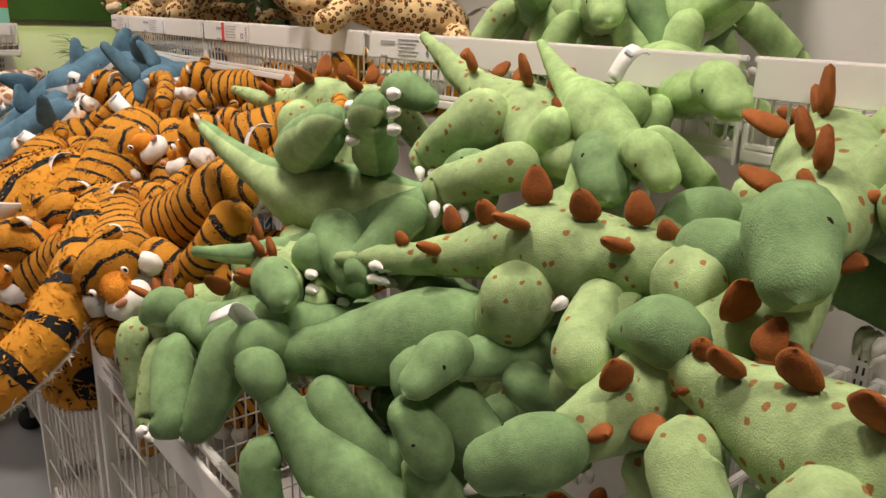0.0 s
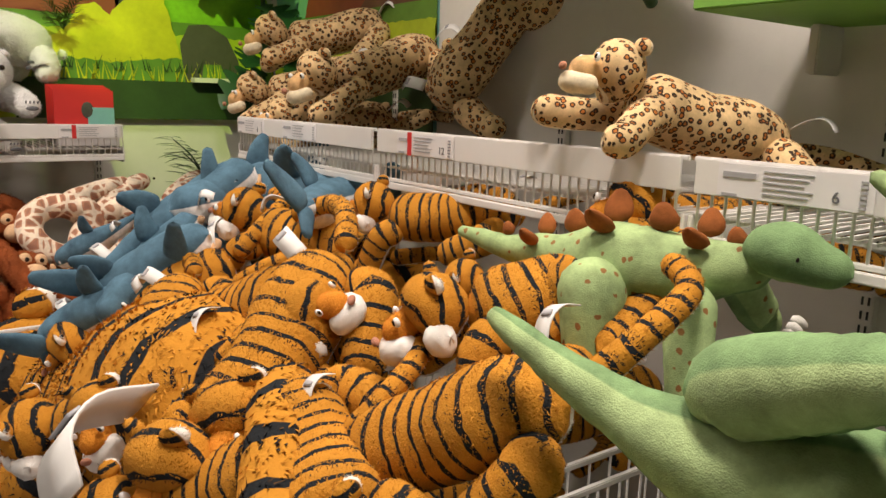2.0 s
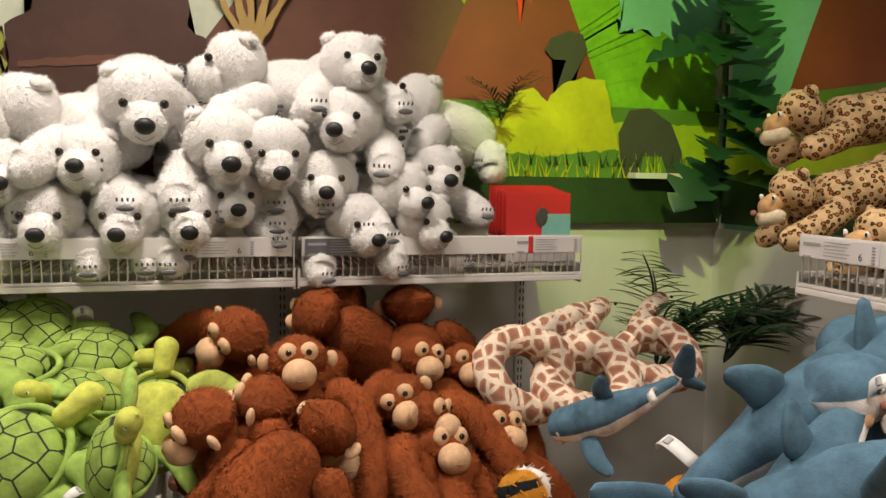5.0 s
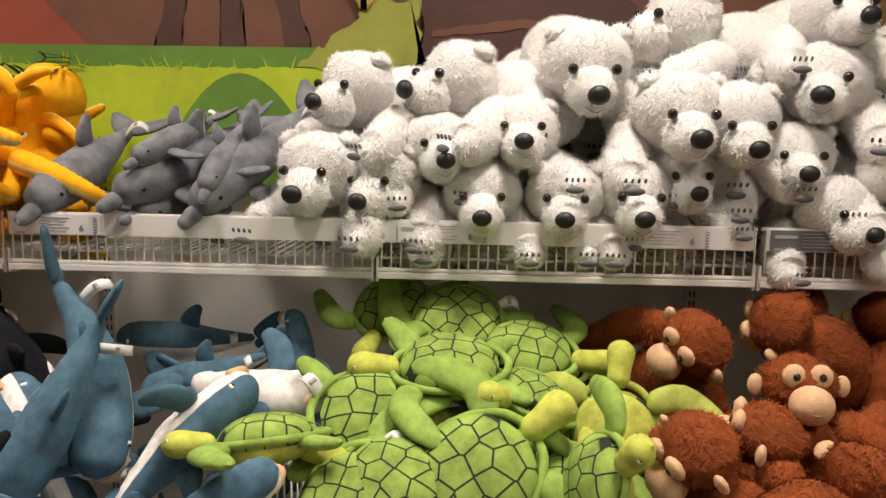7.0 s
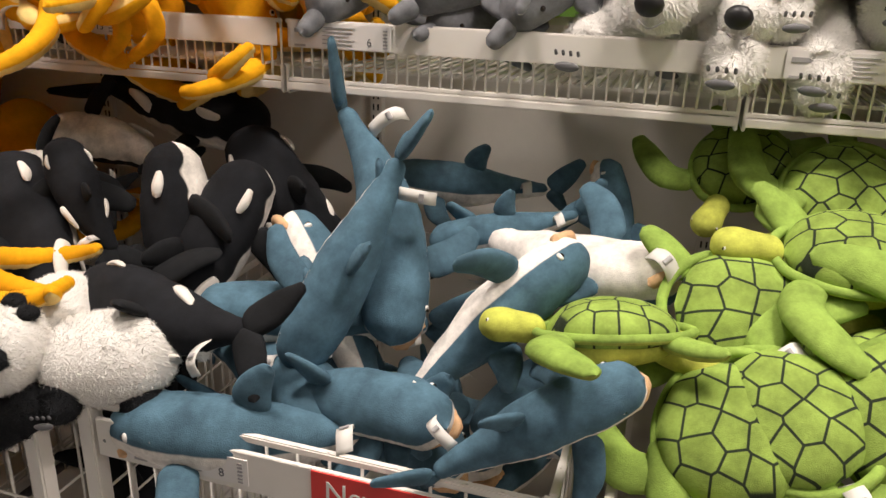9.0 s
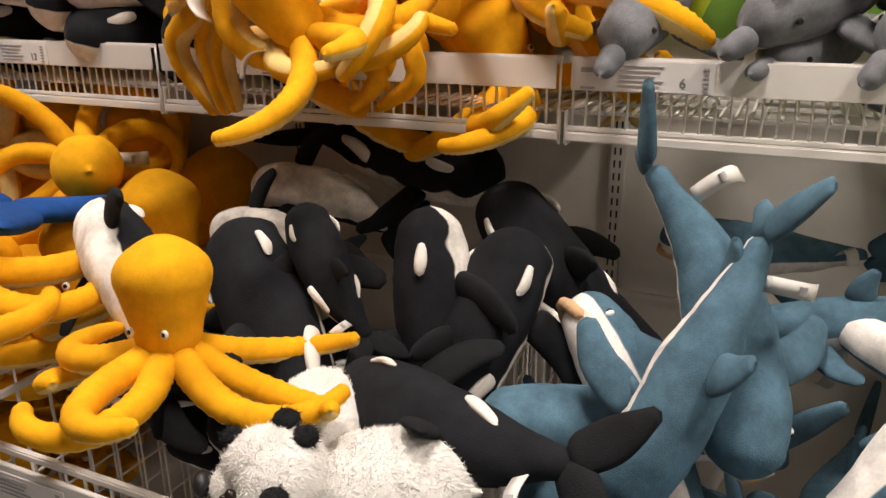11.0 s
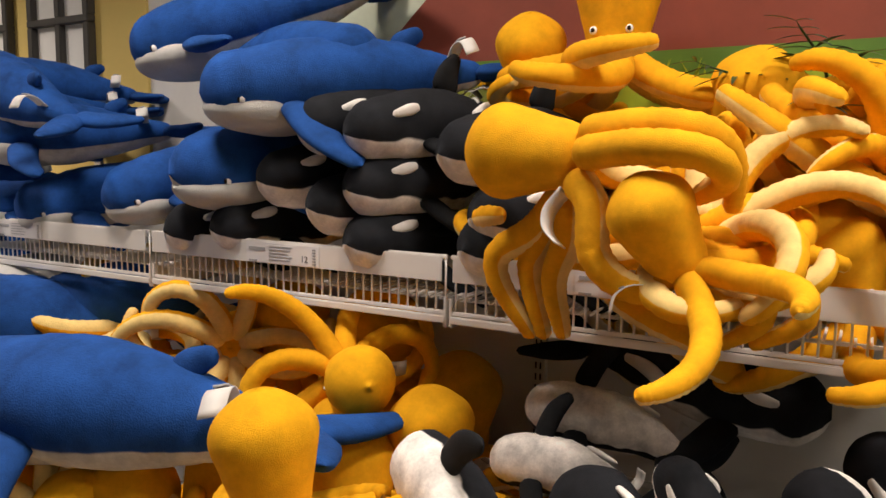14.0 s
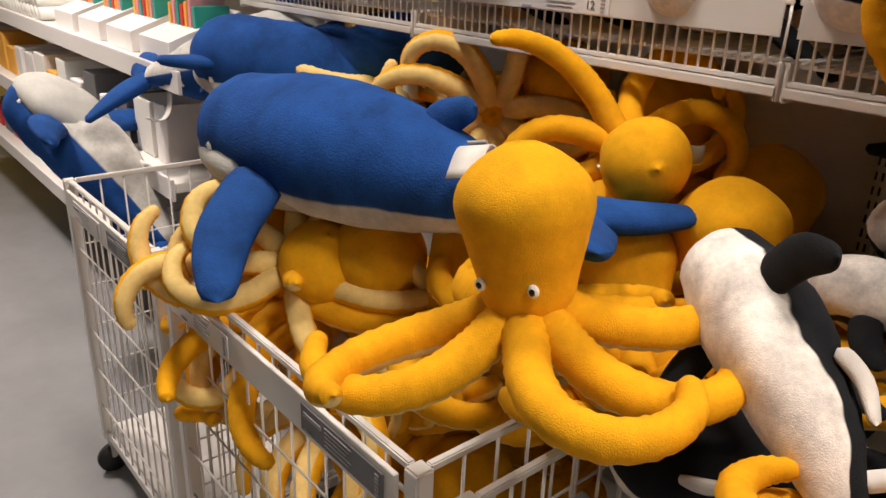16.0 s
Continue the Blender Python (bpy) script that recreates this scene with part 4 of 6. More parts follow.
# ---- wire bins on castors ----
def wire_bin(w, depth, h, label, dark=False, sign=False):
    t = thing("wire_bin", label, "wire bin", "wire bins")
    z0 = 0.12
    for x in (0.0, w - 0.028):
        for y in (0.0, depth - 0.028):
            part("post", box_bm(x, x + 0.028, y, y + 0.028, z0, h, 0.003), M_WIRE, t)
            bm = bmesh.new()
            bmesh.ops.create_cone(bm, cap_ends=True, segments=20, radius1=0.045, radius2=0.045, depth=0.028)
            bmesh.ops.rotate(bm, verts=bm.verts, matrix=Matrix.Rotation(radians(90), 3, "Y"))
            bmesh.ops.bevel(bm, geom=[e for e in bm.edges if abs(e.verts[0].co.x - e.verts[1].co.x) < 1e-5], offset=0.006, segments=2, affect="EDGES")
            bmesh.ops.translate(bm, verts=bm.verts, vec=(x + 0.014, y + 0.02, 0.045))
            wh = part("castor", bm, M_RUBBER, t, "black rubber castor", True)
            part("fork", box_bm(x - 0.004, x + 0.032, y + 0.012, y + 0.028, 0.05, z0 + 0.002, 0.003), M_POST, wh)
    for z, nm in ((z0, "bottom_rail"), (h - 0.012, "top_rail")):
        for y in (0.008, depth - 0.02):
            part(nm, box_bm(0.028, w - 0.028, y, y + 0.012, z, z + (0.012 if z > 0.2 else 0.03), 0.002), M_WIRE, t)
        for x in (0.008, w - 0.02):
            part(nm, box_bm(x, x + 0.012, 0.028, depth - 0.028, z, z + (0.012 if z > 0.2 else 0.03), 0.002), M_WIRE, t)
    part("second_rail", box_bm(0.028, w - 0.028, 0.008, 0.014, h - 0.05, h - 0.044, 0.001), M_WIRE, t)
    n = int((w - 0.06) / 0.05)
    for i in range(1, n + 1):
        wire("front_wire", "bv", h - z0, "z", (0.028 + i * (w - 0.056) / (n + 1), 0.012, (h + z0) / 2), t, 0.0025)
    for k in range(1, 6):
        wire("cross_wire", "bh", w - 0.05, "x", (w / 2, 0.008, z0 + k * (h - z0) / 6.5), t, 0.0025)
    n = int((depth - 0.06) / 0.06)
    for x in (0.012, w - 0.014):
        for i in range(1, n + 1):
            wire("side_wire", "bv", h - z0, "z", (x, 0.028 + i * (depth - 0.056) / (n + 1), (h + z0) / 2), t, 0.0025)
        for k in range(1, 6):
            wire("cross_wire", "bd", depth - 0.05, "y", (x, depth / 2, z0 + k * (h - z0) / 6.5), t, 0.0025)
    part("base_tray", box_bm(0.02, w - 0.02, 0.02, depth - 0.02, z0 + 0.03, z0 + 0.036), M_WIRE, t)
    part("label_rail", box_bm(0.04, w - 0.04, -0.004, 0.004, h - 0.085, h - 0.02, 0.001), M_WIRE, t, "white plastic label rail")
    price_card(t, 0.2, -0.005, h - 0.052, "8" if sign else "", False, False)
    if dark:
        price_card(t, w - 0.16, -0.005, h - 0.052, "", False, True)
    if sign:
        sg = part("new_sign", box_bm(0.4, 0.58, -0.008, -0.005, h - 0.11, h - 0.02), M_RED, t, "red sign with white lettering")
        digits("New", 0.045, (0.42, -0.009, h - 0.062), sg, M_CARD)
        digits("lower price", 0.026, (0.42, -0.009, h - 0.095), sg, M_CARD)
    return t


for x0, x1, y, lab, dark, sign in ((-4.09, -3.48, 3.05, "white wire bin on castors full of whale toys", True, False), (-3.43, -2.63, 3.05, "white wire bin on castors full of octopus toys", True, False),
                                   (-2.58, -1.88, 3.06, "white wire bin on castors full of orca and panda toys", True, False), (-1.84, -1.1, 3.1, "white wire bin on castors full of shark toys", False, True),
                                   (-1.06, -0.42, 3.1, "white wire bin on castors full of turtle toys", False, False), (-0.38, 0.345, 2.98, "white wire bin on castors full of orangutan toys", False, False)):
    b = wire_bin(x1 - x0, BACK - 0.04 - y, 0.9, lab, dark, sign)
    b.location = (x0, y, 0)
for y0, y1, x, lab in ((2.25, 2.88, 0.42, "white wire bin on castors full of shark toys"), (1.57, 2.22, 0.36, "white wire bin on castors full of tiger toys"), (0.5, 1.52, 0.355, "white wire bin on castors full of dinosaur toys"), (-0.6, 0.46, 0.355, "white wire bin on castors holding green dinosaurs")):
    b = wire_bin(y1 - y0, RIGHT - 0.04 - x, 0.9, lab, True)
    b.location, b.rotation_euler = (x, y1, 0), (0, 0, radians(-90))


# ---- printed mural on the two walls: flat cut shapes laid over one another ----
def mural(name, pts, mat, level, wall="back", rough=0.0):
    """A printed patch; pts are (along the wall, height)."""
    r = random.Random(name + str(level))
    if rough:
        fine = []
        for a, b in zip(pts, pts[1:] + pts[:1]):
            n = max(1, int(math.hypot(b[0] - a[0], b[1] - a[1]) / 0.02))
            for k in range(n):
                f = k / n
                fine.append((a[0] + (b[0] - a[0]) * f + r.uniform(-rough, rough), a[1] + (b[1] - a[1]) * f + r.uniform(-rough, rough)))
        pts = fine
    bm = bmesh.new()
    d = 0.003 + 0.0025 * level
    if wall == "back":
        vs = [bm.verts.new((p[0], BACK - d, p[1])) for p in pts]
        off = Vector((0, 0.002, 0))
    else:
        vs = [bm.verts.new((RIGHT - d, p[0], p[1])) for p in pts]
        off = Vector((0.002, 0, 0))
    f = bm.faces.new(vs)
    bmesh.ops.triangulate(bm, faces=[f])
    g = bmesh.ops.extrude_face_region(bm, geom=bm.faces[:])
    bmesh.ops.translate(bm, verts=[v for v in g["geom"] if isinstance(v, bmesh.types.BMVert)], vec=off)
    return tagged(part(name, bm, mat), kind="structure")


def curve_hill(x0, x1, z0, z1, n=24, p=2.0):
    return [(x0, z0)] + [(x0 + (x1 - x0) * k / n, z0 + (z1 - z0) * (1 - abs(2 * k / n - 1) ** p)) for k in range(1, n)] + [(x1, z0)]


def volcano(x0, x1, z0, z1, w):
    c = (x0 + x1) / 2
    left = [(x0 + (c - w - x0) * (k / 8), z0 + (z1 - z0) * (k / 8) ** 0.94) for k in range(9)]
    return left + [(2 * c - a, b) for a, b in reversed(left)]


mural("mural_sky", [(-3.5, 1.42), (RIGHT - 0.004, 1.42), (RIGHT - 0.004, 3.0), (-3.5, 3.0)], P_SKY, 0)
# no print: green light thrown on the corner, painted as a patch
mural("mural_glow", [(0.3, 1.8), (RIGHT - 0.02, 1.8), (RIGHT - 0.02, 2.75), (0.9, 2.8), (0.3, 2.5)], P_GLOW, 1, rough=0.02)
mural("mural_teal_sky", [(1.05, 2.12), (1.48, 2.1), (1.48, 2.7), (1.15, 2.65)], P_TEAL, 2, rough=0.015)
for k, (x0, x1, z1, m) in enumerate(((-2.05, -0.78, 2.5, P_VOLC), (-0.45, 0.72, 2.5, P_VOLC), (0.34, 1.02, 2.4, P_VOLC3), (-3.1, -1.75, 2.35, P_VOLC3))):
    mural("mural_volcano", volcano(x0, x1, 1.82, z1, 0.09), m, 2.5 + 0.9 * k)
    c = (x0 + x1) / 2
    for j in range(3 if k == 0 else 0):
        s = (j - 1) * 0.13 * (x1 - x0)
        mural("mural_ridge", [(c + s * 0.4, z1 - 0.16), (c + s * 0.4 + 0.04, z1 - 0.16), (c + s * 1.1 + 0.07, 1.84), (c + s * 1.1, 1.84)], P_VOLC2 if m is P_VOLC else P_VOLC, 2.9 + 0.9 * k, rough=0.006)
    mural("mural_lava", [(c - 0.05, z1), (c + 0.05, z1), (c + 0.04, z1 - 0.22), (c + 0.02, z1 - 0.1), (c, z1 - 0.3), (c - 0.025, z1 - 0.12)], P_LAVA, 3.2 + 0.9 * k)
mural("mural_field", [(-3.5, 1.74), (1.49, 1.74), (1.49, 1.85), (-3.5, 1.85)], P_GRASS2, 7)
mural("mural_grass", [(-3.5, 1.44), (1.49, 1.44), (1.49, 1.795), (-3.5, 1.795)], P_GRASS, 8, rough=0.004)
mural("mural_stump", [(-0.95, 1.5), (-0.9, 1.72), (-0.86, 1.9), (-0.87, 2.0), (-0.8, 2.04), (-0.8, 2.7), (-0.38, 2.7), (-0.38, 2.02), (-0.3, 1.97), (-0.33, 1.85), (-0.28, 1.68), (-0.22, 1.5)], P_VOLC2, 9, rough=0.004)
for z in (1.66, 1.78, 1.88):
    mural("mural_stump_ring", [(-0.84, z), (-0.6, z + 0.025), (-0.36, z), (-0.36, z + 0.02), (-0.6, z + 0.05), (-0.84, z + 0.02)], P_VOLC, 10, rough=0.003)
mural("mural_bush", [(-1.2, 1.8), (-1.12, 1.87), (-1.04, 1.93), (-0.98, 1.99), (-0.93, 1.96), (-0.88, 2.0), (-0.86, 1.8)], P_OLIVE, 9, rough=0.012)
mural("mural_bush", [(-3.35, 1.72), (-3.3, 1.8), (-3.15, 1.86), (-3.05, 1.83), (-2.9, 1.88), (-2.75, 1.8), (-2.6, 1.72)], P_OLIVE, 9, rough=0.012)
mural("mural_hill", curve_hill(-1.62, -1.1, 1.44, 1.78), P_GRASS2, 9)
mural("mural_hill", curve_hill(-2.3, -1.85, 1.44, 1.72), P_GRASS2, 10)
mural("mural_hill", [(0.5, 1.66), (0.56, 1.76), (0.62, 1.8), (0.66, 1.88), (0.73, 1.9), (0.78, 1.86), (0.84, 1.92), (0.92, 1.945), (1.0, 1.94), (1.04, 1.8), (1.07, 1.66)], P_HILL, 10, rough=0.004)
mural("mural_shade", [(0.48, 1.58), (1.48, 1.58), (1.48, 1.66), (1.05, 1.7), (0.8, 1.67), (0.5, 1.69)], P_GRASS2, 11, rough=0.006)
mural("mural_dark_band", [(0.42, 1.44), (1.49, 1.44), (1.49, 1.6), (0.42, 1.6)], P_DARK, 12)
mural("mural_animal", [(0.81, 1.88), (0.83, 1.97), (0.85, 2.0), (0.8, 2.0), (0.77, 2.03), (0.79, 2.07), (0.86, 2.1), (0.91, 2.09), (0.93, 2.04), (0.9, 1.98), (0.87, 1.93), (0.88, 1.89)], P_DINO, 9)
mural("mural_animal", [(1.08, 1.6), (1.06, 1.76), (1.1, 1.84), (1.18, 1.85), (1.27, 1.8), (1.32, 1.7), (1.33, 1.6), (1.27, 1.6), (1.24, 1.68), (1.16, 1.68), (1.15, 1.6)], P_DINO, 12)
for cx in (-1.02, -0.2):
    for k in range(5):
        a = radians(50 + 20 * k)
        e = (cx + 0.2 * math.cos(a), 2.02 + 0.22 * math.sin(a))
        mural("mural_tree_branch", [(cx - 0.012, 1.95), (cx + 0.012, 1.95), (e[0] + 0.012, e[1]), (e[0] - 0.012, e[1])], P_TREE, 11 + k % 2, rough=0.004)
mural("mural_sky_side", [(2.77, 1.42), (BACK - 0.06, 1.42), (BACK - 0.06, 3.0), (2.77, 3.0)], P_TEAL, 0, "right")
mural("mural_volcano_side", volcano(3.1, 3.75, 1.86, 2.45, 0.06), P_VOLC3, 2, "right")
mural("mural_mountain_side", [(2.77, 1.86), (2.77, 2.3), (2.95, 2.2), (3.1, 2.02), (3.3, 1.86)], P_VOLC, 3, "right", 0.004)
mural("mural_field_side", [(2.77, 1.78), (BACK - 0.06, 1.78), (BACK - 0.06, 1.88), (2.77, 1.88)], P_GRASS2, 4, "right")
mural("mural_grass_side", [(2.77, 1.6), (BACK - 0.06, 1.6), (BACK - 0.06, 1.82), (2.77, 1.82)], P_GRASS, 5, "right", 0.004)
mural("mural_dark_side", [(2.77, 1.44), (BACK - 0.06, 1.44), (BACK - 0.06, 1.62), (2.77, 1.62)], P_DARK, 6, "right")
tuft = random.Random(4)
for x0, x1, z, hgt, m, lv, n in ((-3.4, 0.4, 1.785, 0.05, P_GRASS, 8, 150), (0.55, 1.45, 1.6, 0.1, P_HILL, 13, 60), (0.55, 1.4, 1.64, 0.07, P_DARK, 14, 40)):
    vs, fs = [], []
    for i in range(n):
        x, h, l = tuft.uniform(x0, x1), hgt * tuft.uniform(0.4, 1.0), tuft.uniform(-0.03, 0.03)
        o = len(vs)
        d = BACK - 0.004 - 0.0025 * lv
        vs += [(x - 0.003, d, z), (x + 0.003, d, z), (x + l, d, z + h), (x - 0.003, d + 0.001, z), (x + 0.003, d + 0.001, z), (x + l, d + 0.001, z + h)]
        fs += [(o, o + 1, o + 2), (o + 5, o + 4, o + 3)]
    tagged(link("mural_grass_blades", mesh_from(vs, fs, None, False), m), kind="structure")
part_led = slab("trim", 1.1, 1.36, BACK - 0.09, BACK - 0.04, 1.6, 1.62, M_WIRE)
slab("wall_panel_yellow", LEFT, -3.95, BACK - 0.012, BACK - 0.002, 1.5, TOP - 0.02, M_YWALL)


# ---- plants in the corner ----
def leaf_mesh(ln, w, droop, notch=0):
    """A bent leaf blade with a keel; notch cuts teeth into it."""
    vs, fs, n = [], [], 14
    for i in range(n + 1):
        s = i / n
        x, z = ln * s, -droop * s * s
        h = w * math.sin(math.pi * min(1, s * 0.92 + 0.06)) ** 0.8
        if notch and i % 3 == 2:
            h *= 0.45
        vs += [(x, -h, z + h * 0.25), (x, 0, z), (x, h, z + h * 0.25)]
    for i in range(n):
        for j in range(2):
            a = i * 3 + j
            fs.append((a, a + 1, a + 4, a + 3))
    k = len(vs)
    vs += [(v[0], v[1], v[2] - 0.0012) for v in vs]
    fs += [tuple(q + k for q in reversed(f)) for f in list(fs)]
    return mesh_from(vs, fs)


LEAFLET, BROAD = leaf_mesh(0.17, 0.011, 0.03), leaf_mesh(0.3, 0.13, 0.08, 3)


def palm(at, fronds, seed, lean, size=1.0):
    r = random.Random(seed)
    t = thing("artificial_palm", "dark green artificial palm plant fixed in the corner", "plant", "corner plants")
    t.location, t.scale = at, (size, size, size)
    for i in range(fronds):
        a, ln = r.uniform(-2.9, -0.3) + lean, r.uniform(0.3, 0.55)
        up = r.uniform(0.4, 1.1)
        pts = [Vector((0, 0, 0)), Vector((math.cos(a) * 0.3 * ln, math.sin(a) * 0.3 * ln, up * ln * 0.55)), Vector((math.cos(a) * ln * 0.8, math.sin(a) * ln * 0.8, up * ln * 0.8))]
        st = soft("frond", loft([tuple(p) for p in pts], [0.005, 0.004, 0.002], 10, 6, lump=0), M_LEAF, t)
        c = curve_pts(pts, 16)
        vs, fs = [], []
        for k in range(3, 16):
            d = Vector(c[k] - c[k - 1]).normalized()
            for s in (-1, 1):
                side = d.cross(Vector((0, 0, 1))).normalized() * s
                f = (d * 0.7 + side * 0.8 + Vector((0, 0, r.uniform(-0.35, 0.1)))).normalized()
                u = (Vector((0, 0, 1)) - f * f.z).normalized()
                sc = (1.15 - 0.05 * k) * r.uniform(0.8, 1.1)
                mm = Matrix.Translation(c[k]) @ Matrix((f, u.cross(f), u)).transposed().to_4x4() @ Matrix.Diagonal((sc, sc, sc, 1))
                o = len(vs)
                vs += [tuple(mm @ v.co) for v in LEAFLET.vertices]
                fs += [tuple(q + o for q in pl.vertices) for pl in LEAFLET.polygons]
        link("leaf_fan", mesh_from(vs, fs), M_LEAF, st)


palm((1.12, 3.86, 0.95), 9, 3, 0.2)
palm((1.28, 3.72, 1.0), 8, 8, 0.5)
palm((0.6, 4.03, 1.78), 5, 5, 0.0, 0.4)
palm((-1.95, 3.98, 1.6), 8, 9, 0.0, 0.75)
palm((-2.85, 4.02, 1.68), 4, 12, 0.0, 0.45)
mon = thing("artificial_monstera", "dark green artificial monstera with cut leaves, in the corner", "plant", "corner plants")
mon.location = (1.36, 3.9, 1.45)
soft("stem", loft([(0, 0, 0), (0.02, 0.02, 0.4), (0.0, 0.0, 0.85)], [0.015, 0.012, 0.008], 14, 8), M_STEM, mon)
mr = random.Random(6)
for i in range(15):
    a, z = mr.uniform(-3.6, -0.6), 0.15 + 0.055 * i
    f = Vector((math.cos(a), math.sin(a), mr.uniform(-0.5, 0.2))).normalized()
    u = (Vector((0, -0.5, 1)) - f * Vector((0, -0.5, 1)).dot(f)).normalized()
    lf = link("leaf", BROAD, M_LEAF, mon)
    sc = mr.uniform(0.6, 0.95)
    lf.matrix_basis = Matrix.Translation((0.0, 0.0, z)) @ Matrix((f, u.cross(f), u)).transposed().to_4x4() @ Matrix.Diagonal((sc, sc, sc, 1))

# the large cloth leaf over the leopards
can = thing("leaf_canopy", "large green cloth leaf canopy on a bent stem", "canopy")
vs, fs = [], []
NU, NV = 22, 14
for i in range(NU + 1):
    s = i / NU
    w = 0.33 * math.sin(math.pi * (0.04 + 0.94 * s)) ** 0.7
    for j in range(NV + 1):
        q = 2 * j / NV - 1
        vs.append((-0.5 + 1.0 * s, q * w, 0.16 * (1 - q * q) - 0.28 * (s - 0.5) ** 2 + 0.012 * math.sin(9 * s + 5 * q)))
for i in range(NU):
    for j in range(NV):
        a = i * (NV + 1) + j
        fs.append((a, a + 1, a + NV + 2, a + NV + 1))
k = len(vs)
vs += [(a, b, c - 0.004) for a, b, c in vs]
fs += [tuple(q + k for q in reversed(f)) for f in list(fs)]
link("leaf_cloth", mesh_from(vs, fs), M_CANOPY, can)
soft("rib", loft([(-0.48, 0, 0.075), (0, 0, 0.148), (0.48, 0, 0.075)], [0.006, 0.008, 0.006], 20, 8, lump=0), M_STEM, can)
for s in (-1, 1):
    for x in (-0.25, 0.0, 0.22):
        soft("vein", loft([(x, 0, 0.14), (x + 0.08, s * 0.14, 0.118), (x + 0.14, s * 0.25, 0.055)], [0.004, 0.003, 0.002], 10, 6, lump=0), M_STEM, can)
soft("stem", loft([(0.2, 0, 0.13), (0.26, 0.06, 0.0), (0.26, 0.14, -0.1), (0.24, 0.3, -0.16)], [0.012, 0.014, 0.016, 0.014], 20, 10, lump=0), M_STEM, can)
can.location, can.rotation_euler = (1.14, 2.05, 1.985), (radians(-10), 0, radians(-80))

# small green board on a bracket, high on the side wall
brd = thing("green_wall_shelf", "narrow green shelf board on a grey bracket", "shelf")
part("board", box_bm(1.1, 1.49, 0.75, 1.5, 1.71, 1.735, 0.003), M_CANOPY, brd)
part("bracket", box_bm(1.4, 1.49, 1.44, 1.46, 1.62, 1.71, 0.003), M_POST, brd)

# boxes of books at the shelf's end
bx = thing("book_tray", "white card tray of thin red picture books", "books")
part("tray", box_bm(0.5, 0.7, 3.66, 3.86, DECK + 0.002, DECK + 0.07, 0.002), M_CARD, bx)
for i in range(6):
    bk = part("book", box_bm(0.49, 0.69, 3.68 + 0.028 * i, 3.692 + 0.028 * i, DECK + 0.072, DECK + 0.2 + 0.004 * i, 0.001), M_RED, bx, "thin red picture book")
    if i == 0:
        part("cover_band", box_bm(0.6, 0.69, 3.677, 3.679, DECK + 0.074, DECK + 0.14), P_TEAL, bk)
        ball("cover_spot", (0.6, 3.678, DECK + 0.13), (0.022, 0.002, 0.03), P_DINO, bk)


# ---- shelves further along the wall ----
def long_shelf(x0, x1, y, z, lab):
    t = thing("display_shelf", lab, "shelf", "display shelves")
    part("board", box_bm(x0, x1, y, BACK - 0.02, z - 0.03, z, 0.003), M_WIRE, t)
    part("front_lip", box_bm(x0, x1, y - 0.012, y - 0.001, z - 0.055, z + 0.015, 0.002), M_CARD, t)


long_shelf(-7.6, -4.26, 3.7, 1.42, "white display shelf with small framed goods")
long_shelf(-7.6, -4.26, 3.45, 1.1, "white display shelf full of paper rolls")
long_shelf(-7.6, -4.26, 3.4, 0.78, "white display shelf with boxed goods")
long_shelf(-7.6, -4.26, 3.4, 0.4, "white low display shelf with red boxes")
fr = random.Random(2)
M_PAPER = plain("white_paper", (0.82, 0.8, 0.76), 0.6)
M_FRAME = plain("dark_frame", (0.06, 0.055, 0.05), 0.5)
M_PINK = plain("pink_card", (0.75, 0.3, 0.35), 0.6)
M_AMBER = plain("amber_card", (0.8, 0.4, 0.06), 0.6)
bm = bmesh.new()
bmesh.ops.create_cone(bm, cap_ends=True, segments=16, radius1=0.03, radius2=0.03, depth=0.5)
bmesh.ops.rotate(bm, verts=bm.verts, matrix=Matrix.Rotation(radians(90), 3, "X"))
roll_me = bpy.data.meshes.new("roll")
bm.to_mesh(bm and roll_me)
bm.free()
roll_me.shade_smooth()
for k in range(3):
    for i in range(20 - k):
        r = tagged(link("paper_roll", roll_me, M_PAPER), "white paper drawing roll in a stack", "paper roll", "paper rolls")
        r.location = (-7.2 + 0.065 * (i + k * 0.5), 3.74, 1.131 + 0.053 * k)
for i in range(4):
    b = thing("card_box", "white slanted card box of coloured pencils", "box", "boxes of pencils")
    x = -5.75 + 0.34 * i
    bm = box_bm(x, x + 0.26, 3.5, 3.75, 1.102, 1.26)
    for v in bm.verts:
        if v.co.z > 1.2 and v.co.y < 3.6:
            v.co.z -= 0.09
    part("box", bm, M_CARD, b)
    for j in range(7):
        part("coloured_refill", box_bm(x + 0.02 + 0.033 * j, x + 0.045 + 0.033 * j, 3.6, 3.72, 1.2, 1.275 + 0.01 * (j % 3), 0.003), (M_AMBER, M_PINK, M_TEAL, M_RED)[j % 4], b)
for i in range(16):
    for z, hmax, grp in ((0.781, 0.2, 0), (0.401, 0.24, 1)):
        x = -7.4 + 0.19 * i
        h = fr.uniform(0.1, hmax)
        b = tagged(part("goods_box", box_bm(x, x + fr.uniform(0.1, 0.17), 3.46, 3.66, z, z + h, 0.003), (M_RED, M_CARD, M_RED, M_PAPER, M_CARDG)[fr.randrange(5)] if grp else (M_CARD, M_CARDG, M_PAPER, M_AMBER, M_CARD)[fr.randrange(5)]), "small cardboard box of goods on a shelf", "box", "boxed goods")
